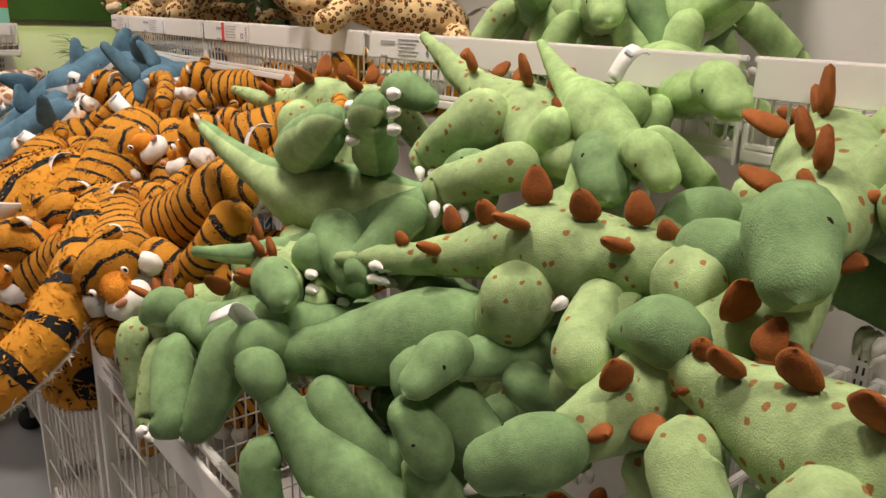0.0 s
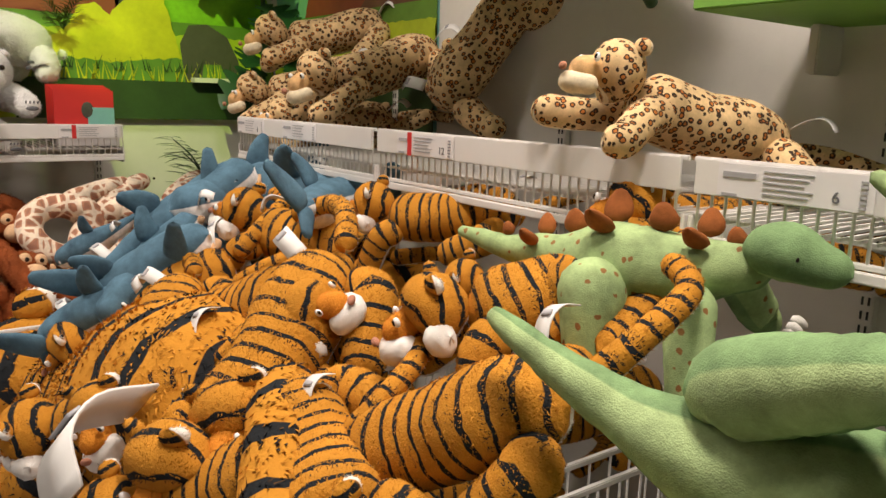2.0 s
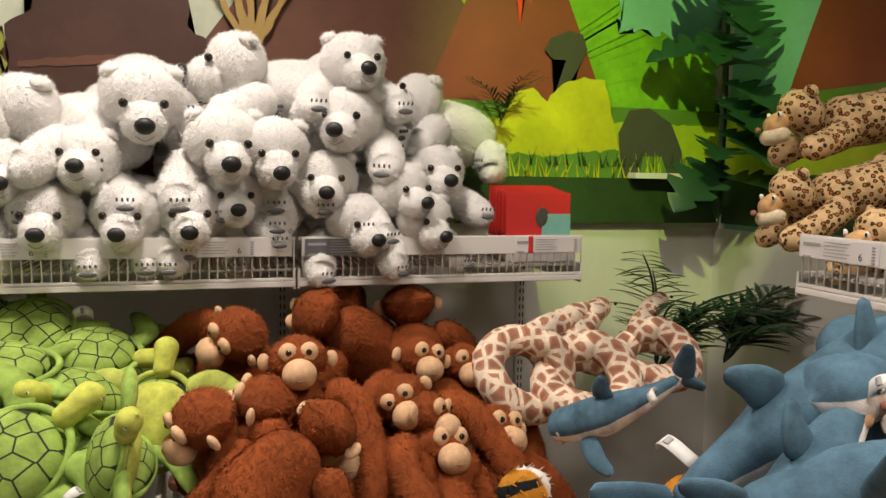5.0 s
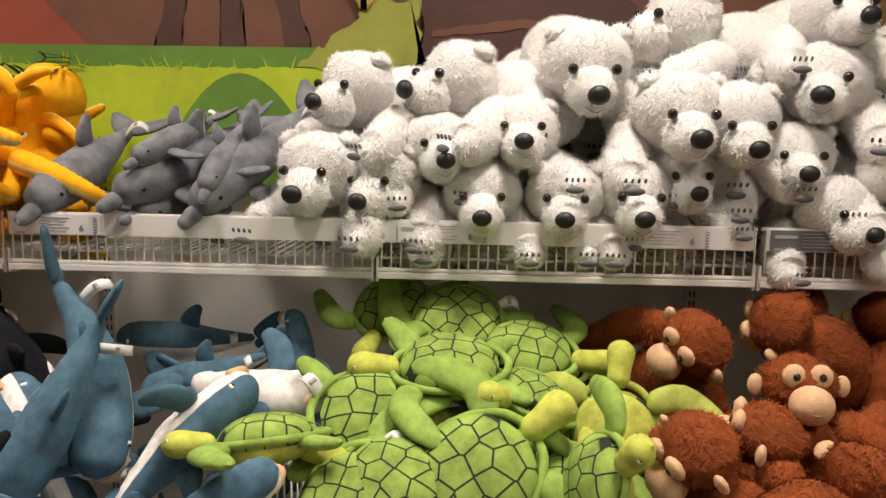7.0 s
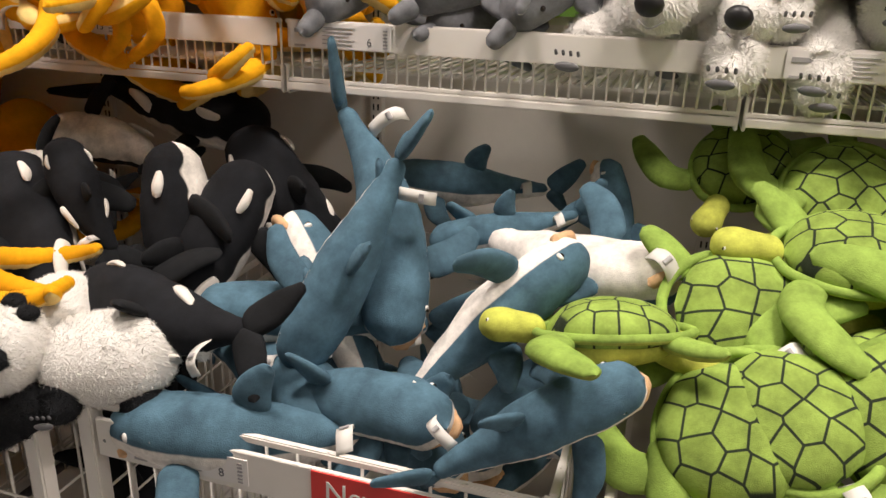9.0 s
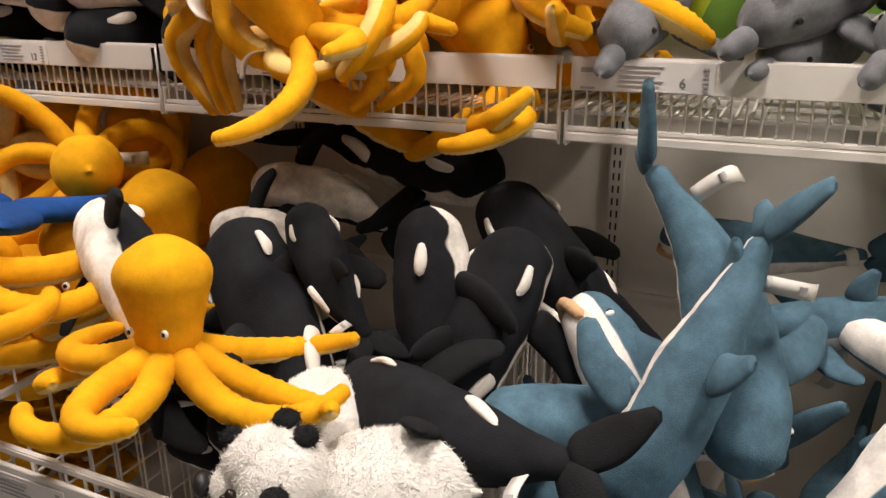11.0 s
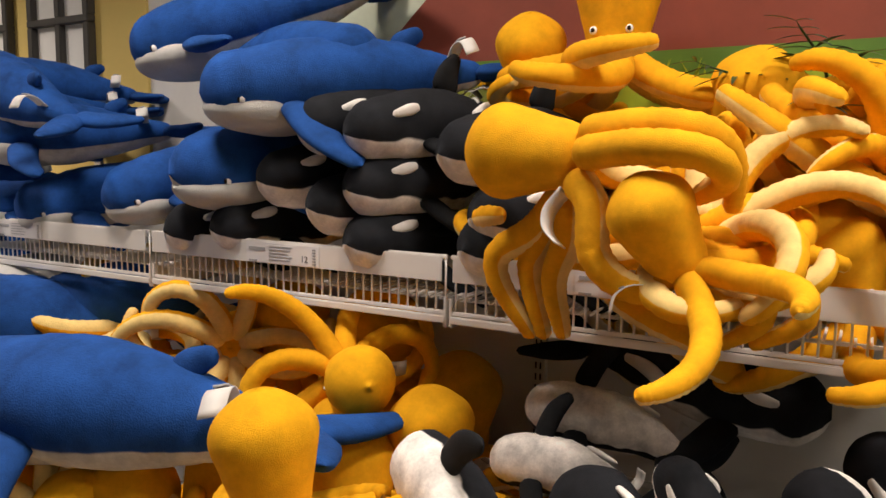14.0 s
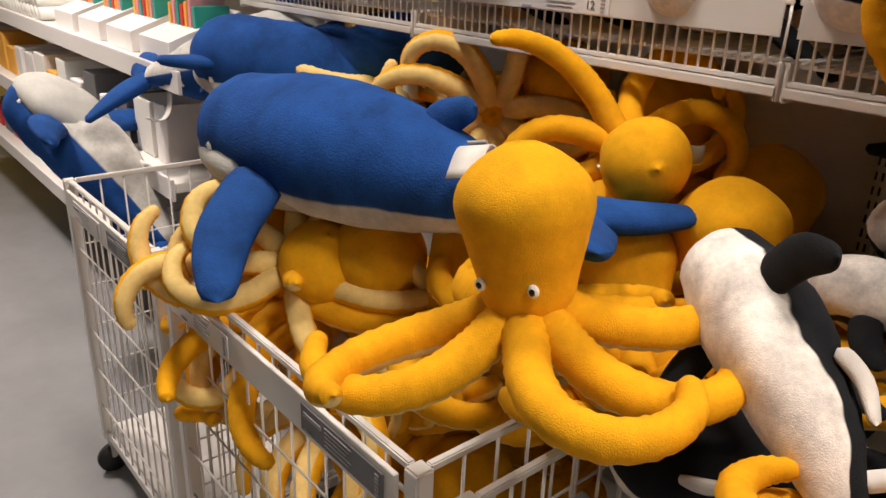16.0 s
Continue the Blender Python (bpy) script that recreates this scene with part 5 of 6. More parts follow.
for i in range(7):
    f = thing("window_frame", "dark wooden lattice frame hung on the yellow wall", "frame", "lattice frames")
    x, w = -7.3 + 0.46 * i, 0.34
    for a in ((0, w, 0, 0.03), (0, w, 0.67, 0.7), (0, w, 0.335, 0.36)):
        part("bar", box_bm(x + a[0], x + a[1], BACK - 0.045, BACK - 0.013, 1.72 + a[2], 1.72 + a[3], 0.003), M_FRAME, f)
    for a in (0.0, w / 2 - 0.012, w - 0.03):
        for z in (0.03, 0.36):
            part("bar", box_bm(x + a, x + a + 0.03, BACK - 0.044, BACK - 0.013, 1.72 + z, 1.72 + (0.335 if z < 0.1 else 0.67), 0.003), M_FRAME, f)
    part("backing", box_bm(x + 0.02, x + w - 0.02, BACK - 0.022, BACK - 0.014, 1.74, 2.4), M_PAPER, f)
dh = thing("display_house", "small white glazed display box holding coloured cards", "display box")
bm = box_bm(-5.5, -5.48, 3.75, 3.95, 1.421, 1.68)
for a in ((-5.2, -5.18, 3.75, 3.95, 1.421, 1.68), (-5.48, -5.2, 3.75, 3.95, 1.421, 1.44), (-5.48, -5.2, 3.75, 3.95, 1.66, 1.68), (-5.48, -5.2, 3.93, 3.95, 1.44, 1.66)):
    box_bm(*a, bm=bm)
part("case", bm, M_WIRE, dh)
for j in range(6):
    part("card", box_bm(-5.46 + 0.04 * j, -5.44 + 0.04 * j, 3.8, 3.92, 1.442, 1.52 + 0.015 * (j % 3)), (M_TEAL, M_AMBER, M_CARDG, M_PINK)[j % 4], dh)
for i in range(4):
    x = -4.95 + 0.17 * i
    tagged(part("picture_card", box_bm(x, x + 0.13, 3.86, 3.875, 1.421, 1.56, 0.002), (M_CARD, M_TEAL, M_PAPER, M_CARD)[i]), "small printed card standing on the shelf", "card", "cards")


# ---- soft toys in their places ----
# polar bears on the back shelf
put("bear", 0, (-0.907, 3.827, 1.674), (-0.62, -0.78, -0.10), (-0.02, -0.12, 0.99), 0.92)
put("bear", 1, (-0.653, 3.823, 1.687), (-0.80, -0.60, 0.00), (0.05, -0.06, 1.00), 1.00)
put("bear", 2, (-0.495, 3.855, 1.772), (0.10, -0.93, -0.36), (0.03, -0.36, 0.93), 1.00)
put("bear", 3, (-0.131, 3.849, 1.807), (-0.95, -0.30, 0.00), (0.03, -0.09, 1.00), 1.00)
put("bear", 0, (0.036, 3.855, 1.850), (0.15, -0.99, -0.05), (-0.01, -0.05, 1.00), 0.90)
put("bear", 1, (0.085, 3.829, 1.711), (-0.40, -0.91, -0.10), (-0.00, -0.11, 0.99), 0.95)
put("bear", 2, (-0.299, 3.796, 1.654), (0.10, -0.96, -0.25), (0.02, -0.25, 0.97), 0.98)
put("bear", 3, (-0.179, 3.790, 1.631), (0.10, -0.94, -0.31), (0.02, -0.31, 0.95), 0.90)
put("bear", 0, (-1.024, 3.792, 1.508), (-0.25, -0.95, -0.20), (-0.03, -0.20, 0.98), 0.95)
put("bear", 1, (-0.883, 3.804, 1.504), (-0.31, -0.93, -0.21), (-0.04, -0.21, 0.98), 0.90)
put("bear", 2, (-0.824, 3.808, 1.561), (0.20, -0.97, -0.10), (0.00, -0.10, 0.99), 0.85)
put("bear", 3, (-0.618, 3.802, 1.563), (0.00, -1.00, 0.00), (0.00, 0.00, 1.00), 0.85)
put("bear", 0, (-0.700, 3.782, 1.467), (0.00, -0.98, -0.21), (0.00, -0.21, 0.98), 0.85)
put("bear", 1, (-0.507, 3.781, 1.473), (-0.10, -0.97, -0.20), (-0.01, -0.20, 0.98), 0.85)
put("bear", 2, (-0.369, 3.791, 1.476), (0.00, -0.98, -0.21), (0.00, -0.21, 0.98), 0.88)
put("bear", 3, (-0.277, 3.798, 1.487), (0.10, -0.99, -0.10), (0.00, -0.10, 0.99), 0.80)
put("bear", 0, (-0.017, 3.802, 1.543), (-0.10, -0.99, -0.10), (-0.00, -0.10, 0.99), 0.85)
put("bear", 1, (0.018, 3.771, 1.446), (0.31, -0.94, -0.16), (0.02, -0.16, 0.99), 0.85)
put("bear", 2, (0.131, 3.765, 1.524), (0.40, -0.91, -0.10), (0.00, -0.11, 0.99), 0.82)
put("bear", 3, (0.282, 3.869, 1.541), (0.10, -0.99, 0.00), (-0.01, -0.00, 1.00), 0.88)
put("bear", 0, (0.201, 3.757, 1.456), (0.31, -0.93, -0.21), (0.04, -0.21, 0.98), 0.80)
put("bear", 1, (-0.141, 3.902, 1.802), (-0.92, -0.38, 0.09), (0.08, 0.03, 1.00), 0.95)
put("bear", 2, (0.365, 3.916, 1.735), (-0.91, -0.26, 0.31), (0.30, 0.09, 0.95), 0.90)
# things on the same shelf
put("dolphin", 0, (-1.636, 3.769, 1.531), (-0.19, -0.88, -0.44), (-0.01, -0.45, 0.90), 0.72)
put("dolphin", 1, (-1.364, 3.736, 1.547), (-0.68, -0.63, -0.39), (-0.07, -0.47, 0.88), 0.72)
put("dolphin", 0, (-1.218, 3.728, 1.561), (-0.54, -0.59, -0.59), (-0.17, -0.61, 0.77), 0.72)
put("dolphin", 1, (-1.378, 3.772, 1.450), (-0.53, -0.84, -0.11), (0.13, -0.20, 0.97), 0.60)
put("dolphin", 1, (-1.384, 3.696, 1.600), (-0.61, -0.67, -0.42), (-0.34, -0.25, 0.90), 0.43)
put("dolphin", 0, (-1.269, 3.685, 1.567), (-0.22, -0.72, -0.66), (-0.45, -0.53, 0.72), 0.44)
put("octopus", 0, (-2.112, 3.898, 1.631), (-0.30, -0.95, -0.10), (0.24, -0.18, 0.95), 0.83)
put("octopus", 1, (-2.356, 3.915, 1.821), (0.10, -0.99, 0.05), (-0.01, 0.05, 1.00), 0.87)
put("octopus", 2, (-1.866, 3.838, 1.573), (0.32, -0.81, 0.49), (0.56, -0.25, -0.79), 0.60)
put("octopus", 1, (-1.874, 3.878, 1.614), (-0.41, 0.82, -0.41), (-0.46, -0.57, -0.68), 0.56)
put("octopus", 0, (-2.082, 3.773, 1.517), (0.36, 0.60, 0.72), (0.93, -0.33, -0.19), 0.59)
put("octopus", 2, (-2.568, 3.989, 1.759), (0.25, 0.89, 0.38), (0.14, -0.42, 0.90), 0.77)
put("octopus", 1, (-1.927, 3.870, 1.545), (0.00, -0.64, 0.77), (-0.35, -0.72, -0.60), 0.81)
put("octopus", 0, (-2.299, 3.814, 1.419), (0.00, -0.94, 0.35), (0.36, 0.33, 0.87), 0.92)
put("octopus", 2, (-2.098, 3.603, 1.493), (0.00, 0.71, 0.71), (0.23, 0.69, -0.69), 0.69)
put("orca", 0, (-2.823, 3.808, 1.697), (-0.37, -0.92, -0.12), (-0.03, -0.12, 0.99), 0.84)
put("orca", 1, (-2.695, 3.807, 1.683), (-0.39, -0.91, -0.11), (-0.03, -0.11, 0.99), 0.84)
put("orca", 2, (-2.932, 3.809, 1.580), (-0.37, -0.92, -0.08), (-0.01, -0.08, 1.00), 0.84)
put("orca", 0, (-2.699, 3.808, 1.565), (-0.40, -0.92, -0.07), (-0.01, -0.07, 1.00), 0.84)
put("orca", 1, (-3.072, 3.810, 1.459), (-0.38, -0.93, -0.04), (0.00, -0.05, 1.00), 0.84)
put("orca", 2, (-2.793, 3.808, 1.523), (-0.39, -0.92, -0.06), (-0.00, -0.06, 1.00), 0.84)
put("orca", 0, (-2.696, 3.807, 1.446), (-0.41, -0.91, -0.02), (0.01, -0.03, 1.00), 0.84)
put("orca", 1, (-2.475, 3.805, 1.641), (-0.42, -0.90, -0.09), (-0.02, -0.09, 1.00), 0.84)
put("orca", 2, (-2.405, 3.804, 1.516), (-0.44, -0.90, -0.04), (0.00, -0.04, 1.00), 0.84)
put("orca", 0, (-2.428, 3.804, 1.449), (-0.44, -0.90, -0.01), (0.01, -0.02, 1.00), 0.84)
put("orca", 1, (-3.224, 3.810, 1.446), (-0.37, -0.93, -0.04), (0.00, -0.05, 1.00), 0.84)
put("orca", 1, (-2.708, 3.805, 1.710), (-0.44, -0.89, -0.09), (-0.02, -0.09, 1.00), 0.44)
put("whale", 0, (-2.911, 3.762, 1.776), (-0.75, -0.65, -0.10), (-0.03, -0.12, 0.99), 1.15)
put("whale", 1, (-3.109, 3.834, 1.611), (-0.38, -0.91, -0.13), (-0.01, -0.13, 0.99), 1.15)
put("whale", 2, (-3.281, 3.854, 1.947), (-0.86, -0.43, -0.26), (-0.23, -0.12, 0.97), 1.15)
put("whale", 0, (-3.104, 3.804, 1.835), (0.99, -0.16, -0.03), (0.03, -0.00, 1.00), 1.00)
put("whale", 1, (-3.935, 3.644, 1.773), (-0.93, 0.21, 0.30), (0.24, -0.26, 0.94), 1.00)
put("whale", 2, (-3.380, 3.810, 1.565), (-0.58, -0.78, -0.25), (-0.15, -0.20, 0.97), 1.00)
put("whale", 0, (-3.764, 3.823, 1.507), (-0.63, -0.75, -0.19), (-0.12, -0.15, 0.98), 1.00)
put("whale", 1, (-3.845, 3.739, 1.671), (-0.86, -0.52, -0.04), (-0.03, -0.02, 1.00), 1.00)
put_hanging((-2.286, 3.501, 1.620), (0.00, 0.98, 0.21), (-1.00, -0.01, 0.04), 0.77, [
    [(-2.27, 3.48, 1.65), (-2.17, 3.46, 1.66), (-2.09, 3.47, 1.65), (-2.06, 3.50, 1.61), (-2.06, 3.52, 1.54)],
    [(-2.27, 3.46, 1.62), (-2.16, 3.42, 1.63), (-2.08, 3.42, 1.62), (-2.06, 3.45, 1.59), (-2.11, 3.50, 1.56)],
    [(-2.28, 3.48, 1.59), (-2.24, 3.45, 1.55), (-2.23, 3.44, 1.48), (-2.19, 3.44, 1.44), (-2.14, 3.44, 1.44), (-2.10, 3.46, 1.50)],
    [(-2.30, 3.52, 1.57), (-2.36, 3.53, 1.50), (-2.42, 3.53, 1.46), (-2.42, 3.53, 1.41), (-2.36, 3.54, 1.32)],
    [(-2.30, 3.52, 1.56), (-2.35, 3.54, 1.48), (-2.37, 3.54, 1.43), (-2.34, 3.54, 1.32)],
    [(-2.29, 3.50, 1.56), (-2.30, 3.52, 1.49), (-2.32, 3.52, 1.42), (-2.30, 3.52, 1.33)],
    [(-2.33, 3.60, 1.57), (-2.33, 3.65, 1.52), (-2.21, 3.60, 1.48), (-2.13, 3.56, 1.45)],
    [(-2.32, 3.60, 1.64), (-2.27, 3.66, 1.59), (-2.18, 3.66, 1.57), (-2.10, 3.60, 1.53)]])
put_hanging((-2.113, 3.461, 1.468), (0.00, 0.95, 0.32), (-0.44, -0.28, 0.85), 0.62, [
    [(-2.13, 3.52, 1.49), (-2.08, 3.50, 1.48), (-2.03, 3.50, 1.46), (-2.01, 3.50, 1.40), (-2.07, 3.52, 1.35)],
    [(-2.13, 3.54, 1.49), (-2.04, 3.53, 1.47), (-1.98, 3.53, 1.46), (-1.96, 3.53, 1.40), (-2.03, 3.54, 1.35)],
    [(-2.15, 3.56, 1.49), (-2.07, 3.55, 1.50), (-1.99, 3.56, 1.49), (-1.91, 3.58, 1.47)],
    [(-2.16, 3.62, 1.48), (-2.08, 3.60, 1.53), (-2.03, 3.62, 1.55), (-2.01, 3.64, 1.51), (-2.06, 3.66, 1.49)]])
put("octopus", 2, (-1.833, 3.838, 1.539), (-0.25, -0.74, 0.62), (0, -0.35, 0.9), 0.8800000000000001)
put("octopus", 0, (-1.887, 3.773, 1.379), (0.72, -0.60, 0.36), (0, -0.35, 0.9), 0.7200000000000001)
put("octopus", 1, (-1.837, 3.858, 1.619), (-0.58, -0.58, 0.58), (0, -0.35, 0.9), 0.8)
put("whale", 0, (-4.094, 3.862, 1.818), (-0.80, -0.60, 0.10), (0, -0.05, 1), 0.9)
put("whale", 2, (-4.093, 3.837, 1.747), (-0.76, -0.65, 0.00), (0, -0.05, 1), 0.9)
put("whale", 0, (-4.325, 3.757, 1.532), (-0.53, -0.85, 0.00), (0, -0.05, 1), 0.81)
put("whale", 1, (-4.005, 3.746, 1.472), (-0.53, -0.85, 0.00), (0, -0.05, 1), 0.765)
put("whale", 1, (-4.291, 3.802, 1.660), (-0.60, -0.80, 0.00), (0, -0.05, 1), 0.81)
# right-hand shelf
put("leopard", 1, (1.053, 1.441, 1.520), (-0.91, 0.35, 0.22), (0.21, -0.08, 0.97), 0.63)
put("leopard", 0, (1.252, 2.730, 1.630), (-0.94, 0.00, -0.33), (-0.33, 0.00, 0.94), 0.82)
put("leopard", 2, (1.334, 3.214, 1.763), (-0.92, 0.31, -0.25), (-0.23, 0.08, 0.97), 0.80)
put("leopard", 0, (1.191, 3.103, 1.580), (-0.91, 0.23, -0.34), (-0.33, 0.08, 0.94), 0.72)
put("leopard", 2, (1.173, 2.855, 1.460), (-0.99, 0.12, -0.12), (-0.12, 0.01, 0.99), 0.70)
put("leopard", 2, (1.430, 2.440, 1.714), (0.35, -0.50, 0.80), (-1, 0, 0.3), 0.85, label="spotted leopard soft toy clipped to the wall")
put("dino", 0, (1.079, 1.026, 1.540), (-0.84, -0.53, -0.11), (-0.2, 0, 1), 0.62)
put("lime", 1, (1.078, 0.885, 1.535), (-0.68, -0.68, -0.29), (-0.2, 0, 1), 0.62)
put("lime", 2, (1.074, 0.699, 1.525), (-0.32, -0.95, 0.00), (-0.2, 0, 1), 0.62)
put("rex", 0, (1.108, 0.778, 1.554), (-0.89, 0.44, 0.11), (-0.2, 0, 1), 0.62)
# dinosaurs in the bin
put("rex", 0, (0.598, 0.954, 1.249), (0.27, -0.96, 0.11), (0.96, 0.26, -0.09), 0.74)
put("dino", 1, (0.660, 0.517, 1.254), (0.19, -0.98, -0.00), (-0.52, -0.10, 0.85), 0.70)
put("dino", 0, (0.411, 1.149, 1.016), (-0.06, -1.00, 0.08), (-0.31, 0.09, 0.95), 0.60)
put("dino", 2, (0.531, 1.018, 1.095), (0.34, -0.78, 0.53), (-0.92, -0.17, 0.34), 0.66)
put("rex", 1, (0.626, 0.863, 1.213), (0.39, -0.85, 0.37), (0.25, 0.48, 0.84), 0.62)
put("dino", 1, (0.790, 0.736, 1.345), (-0.40, -0.86, -0.32), (0.08, -0.38, 0.92), 0.72)
put("lime", 0, (0.770, 0.603, 1.385), (-0.32, -0.86, -0.41), (-0.48, -0.22, 0.85), 0.50)
put("dino", 0, (0.787, 0.317, 1.350), (-0.86, -0.44, -0.27), (-0.47, 0.43, 0.77), 0.78)
put("rex", 2, (0.519, 0.724, 1.108), (-0.55, 0.73, -0.41), (-0.54, 0.06, 0.84), 0.70)
put("rex", 0, (0.512, 0.599, 0.927), (-0.49, 0.18, 0.85), (0.33, -0.87, 0.37), 0.60)
put("dino", 2, (0.529, 0.194, 1.219), (0.20, 0.97, -0.15), (-0.15, 0.18, 0.97), 0.66)
put("dino", 1, (0.583, 0.344, 1.206), (-0.70, 0.47, -0.54), (-0.72, -0.49, 0.49), 0.66)
put("rex", 1, (0.420, 0.709, 0.988), (-0.22, 0.90, 0.38), (-0.27, -0.43, 0.86), 0.58)
put("dino", 0, (0.843, 1.323, 1.324), (0.26, -0.97, -0.04), (-0.23, -0.10, 0.97), 0.72)
put("lime", 1, (0.948, 0.623, 1.430), (-0.53, -0.81, -0.26), (-0.33, -0.09, 0.94), 0.60)
put("rex", 2, (0.634, 0.585, 1.132), (-0.97, -0.03, -0.24), (-0.24, 0.11, 0.96), 0.58)
put("dino", 2, (0.513, 0.976, 1.131), (-0.29, -0.96, 0.06), (-0.67, 0.25, 0.70), 0.60)
put("rex", 1, (0.858, 0.320, 1.322), (-0.64, 0.63, -0.45), (-0.20, 0.42, 0.88), 0.70)
put("rex", 0, (0.422, 0.960, 1.062), (-0.35, 0.88, -0.32), (-0.17, 0.62, 0.8), 0.646)
# tigers in the bin
put("tiger", 0, (0.561, 2.535, 1.029), (-0.19, 0.92, -0.33), (-0.44, 0.22, 0.87), 0.86)
put("tiger", 1, (0.554, 1.873, 1.081), (-0.63, -0.71, -0.31), (-0.47, 0.04, 0.88), 0.82)
put("tiger", 2, (0.756, 1.475, 1.282), (-0.35, 0.90, -0.25), (-0.51, 0.04, 0.86), 0.43)
put("tiger", 3, (0.450, 2.478, 0.810), (-0.11, 0.93, -0.36), (-0.63, 0.22, 0.75), 2.27)
put("tiger", 0, (0.545, 1.415, 1.125), (-0.32, 0.81, -0.49), (-0.58, 0.24, 0.78), 0.72)
put("tiger", 2, (0.784, 2.276, 1.211), (-0.50, 0.86, 0.07), (-0.11, -0.15, 0.98), 0.72)
put("tiger", 1, (0.912, 1.918, 1.313), (-0.50, 0.85, -0.15), (-0.26, 0.01, 0.97), 0.60)
put("tiger", 3, (1.099, 1.394, 1.348), (-0.96, 0.28, -0.01), (-0.05, -0.14, 0.99), 0.70)
put("tiger", 2, (0.783, 1.452, 1.275), (-0.78, 0.48, -0.39), (-0.33, 0.22, 0.92), 0.70)
put("tiger", 3, (0.541, 1.921, 1.096), (0.24, -0.86, 0.45), (-0.72, 0.15, 0.67), 0.66)
put("tiger", 1, (0.485, 2.446, 1.044), (-0.65, 0.48, -0.59), (-0.6, 0, 0.8), 0.78)
put("tiger", 3, (0.570, 2.125, 1.105), (-0.44, 0.81, -0.39), (-0.6, 0, 0.8), 0.78)
put("tiger", 1, (0.488, 1.793, 1.116), (-0.70, -0.32, -0.63), (-0.6, 0, 0.8), 0.8400000000000001)
put("tiger", 2, (0.321, 2.093, 0.965), (-0.55, 0.68, -0.49), (-0.6, 0, 0.8), 0.76)
put("tiger", 0, (0.349, 1.660, 0.990), (-0.54, 0.68, -0.49), (-0.6, 0, 0.8), 0.68)
put("tiger", 1, (0.412, 2.174, 1.047), (-0.56, -0.66, -0.50), (-0.6, 0, 0.8), 0.7200000000000001)
put("tiger", 2, (0.430, 1.519, 1.063), (-0.21, -0.96, -0.19), (-0.6, 0, 0.8), 0.7200000000000001)
# sharks by the corner
put("shark", 0, (0.581, 2.618, 1.228), (0.78, -0.22, 0.59), (-0.6, 0, 0.8), 0.9025)
put("shark", 1, (0.461, 3.010, 1.115), (-0.47, 0.77, -0.42), (-0.6, 0, 0.8), 0.57)
put("shark", 2, (0.443, 2.516, 1.106), (0.64, -0.52, 0.57), (-0.6, 0, 0.8), 0.855)
put("shark", 0, (0.857, 2.517, 1.299), (-0.32, 0.95, 0.00), (-0.6, 0, 0.8), 1.045)
put("shark", 1, (0.817, 2.267, 1.300), (0.80, 0.60, 0.00), (-0.6, 0, 0.8), 0.855)
put("shark", 2, (0.378, 2.522, 1.047), (-0.53, 0.70, -0.48), (-0.6, 0, 0.8), 0.76)
put("shark", 0, (0.511, 2.510, 1.166), (-0.72, -0.24, -0.65), (-0.6, 0, 0.8), 0.76)
put("shark", 1, (0.803, 2.619, 1.298), (-0.96, -0.25, -0.11), (-0.6, 0, 0.8), 0.95)
# orangutans, seen in their bin
put("orangutan", 0, (-0.136, 3.319, 1.063), (-0.05, -0.99, 0.10), (-0.01, 0.11, 0.99), 0.90)
put("orangutan", 1, (0.165, 3.472, 1.021), (0.16, -0.98, 0.11), (0.20, 0.14, 0.97), 0.86)
put("orangutan", 2, (0.311, 3.516, 0.987), (0.05, -0.99, 0.10), (0.05, 0.11, 0.99), 0.86)
put("orangutan", 0, (0.157, 3.327, 0.984), (-0.11, -0.99, -0.06), (-0.53, 0.01, 0.85), 0.86)
put("orangutan", 1, (-0.261, 3.617, 1.121), (-0.88, -0.33, -0.33), (0.03, -0.74, 0.67), 0.95)
put("orangutan", 2, (0.041, 3.647, 1.159), (-0.60, 0.72, -0.36), (-0.75, -0.34, 0.57), 1.00)
put("orangutan", 0, (0.208, 3.631, 1.109), (0.12, 0.96, -0.24), (-0.06, 0.25, 0.97), 1.00)
put("orangutan", 1, (-0.274, 3.284, 1.003), (-0.81, -0.12, -0.58), (-0.48, -0.45, 0.76), 0.95)
put("orangutan", 2, (-0.215, 3.281, 0.999), (-0.94, 0.33, 0.11), (0.04, -0.21, 0.98), 0.90)
put("orangutan", 1, (-0.188, 3.124, 1.012), (0.33, 0.67, -0.67), (0.75, 0.24, 0.61), 0.90)
put("orangutan", 0, (0.119, 3.265, 0.942), (0.71, -0.71, 0.00), (0.21, 0.21, 0.95), 0.86)
put("orangutan", 1, (-0.197, 3.282, 0.887), (-0.19, -0.95, 0.24), (-0.06, 0.35, 0.9), 0.969)
put("orangutan", 2, (0.302, 3.257, 0.883), (0.28, -0.93, 0.23), (0.09, 0.35, 0.9), 0.918)
put("orangutan", 0, (-0.052, 3.235, 0.871), (0.00, -0.97, 0.24), (0.0, 0.35, 0.9), 0.918)
put("orangutan", 1, (0.164, 3.223, 0.867), (0.19, -0.95, 0.24), (0.06, 0.35, 0.9), 0.918)
# snakes
put("snake", 0, (0.447, 3.451, 1.081), (0.99, 0.11, -0.11), (0, -0.85, 0.5), 0.95)
put("snake", 1, (0.607, 3.393, 1.054), (0.93, 0.26, 0.26), (0, -0.5, 0.85), 1.0)
put("snake", 0, (0.851, 3.463, 1.086), (0.93, 0.26, 0.26), (0, -0.4, 0.85), 0.9)
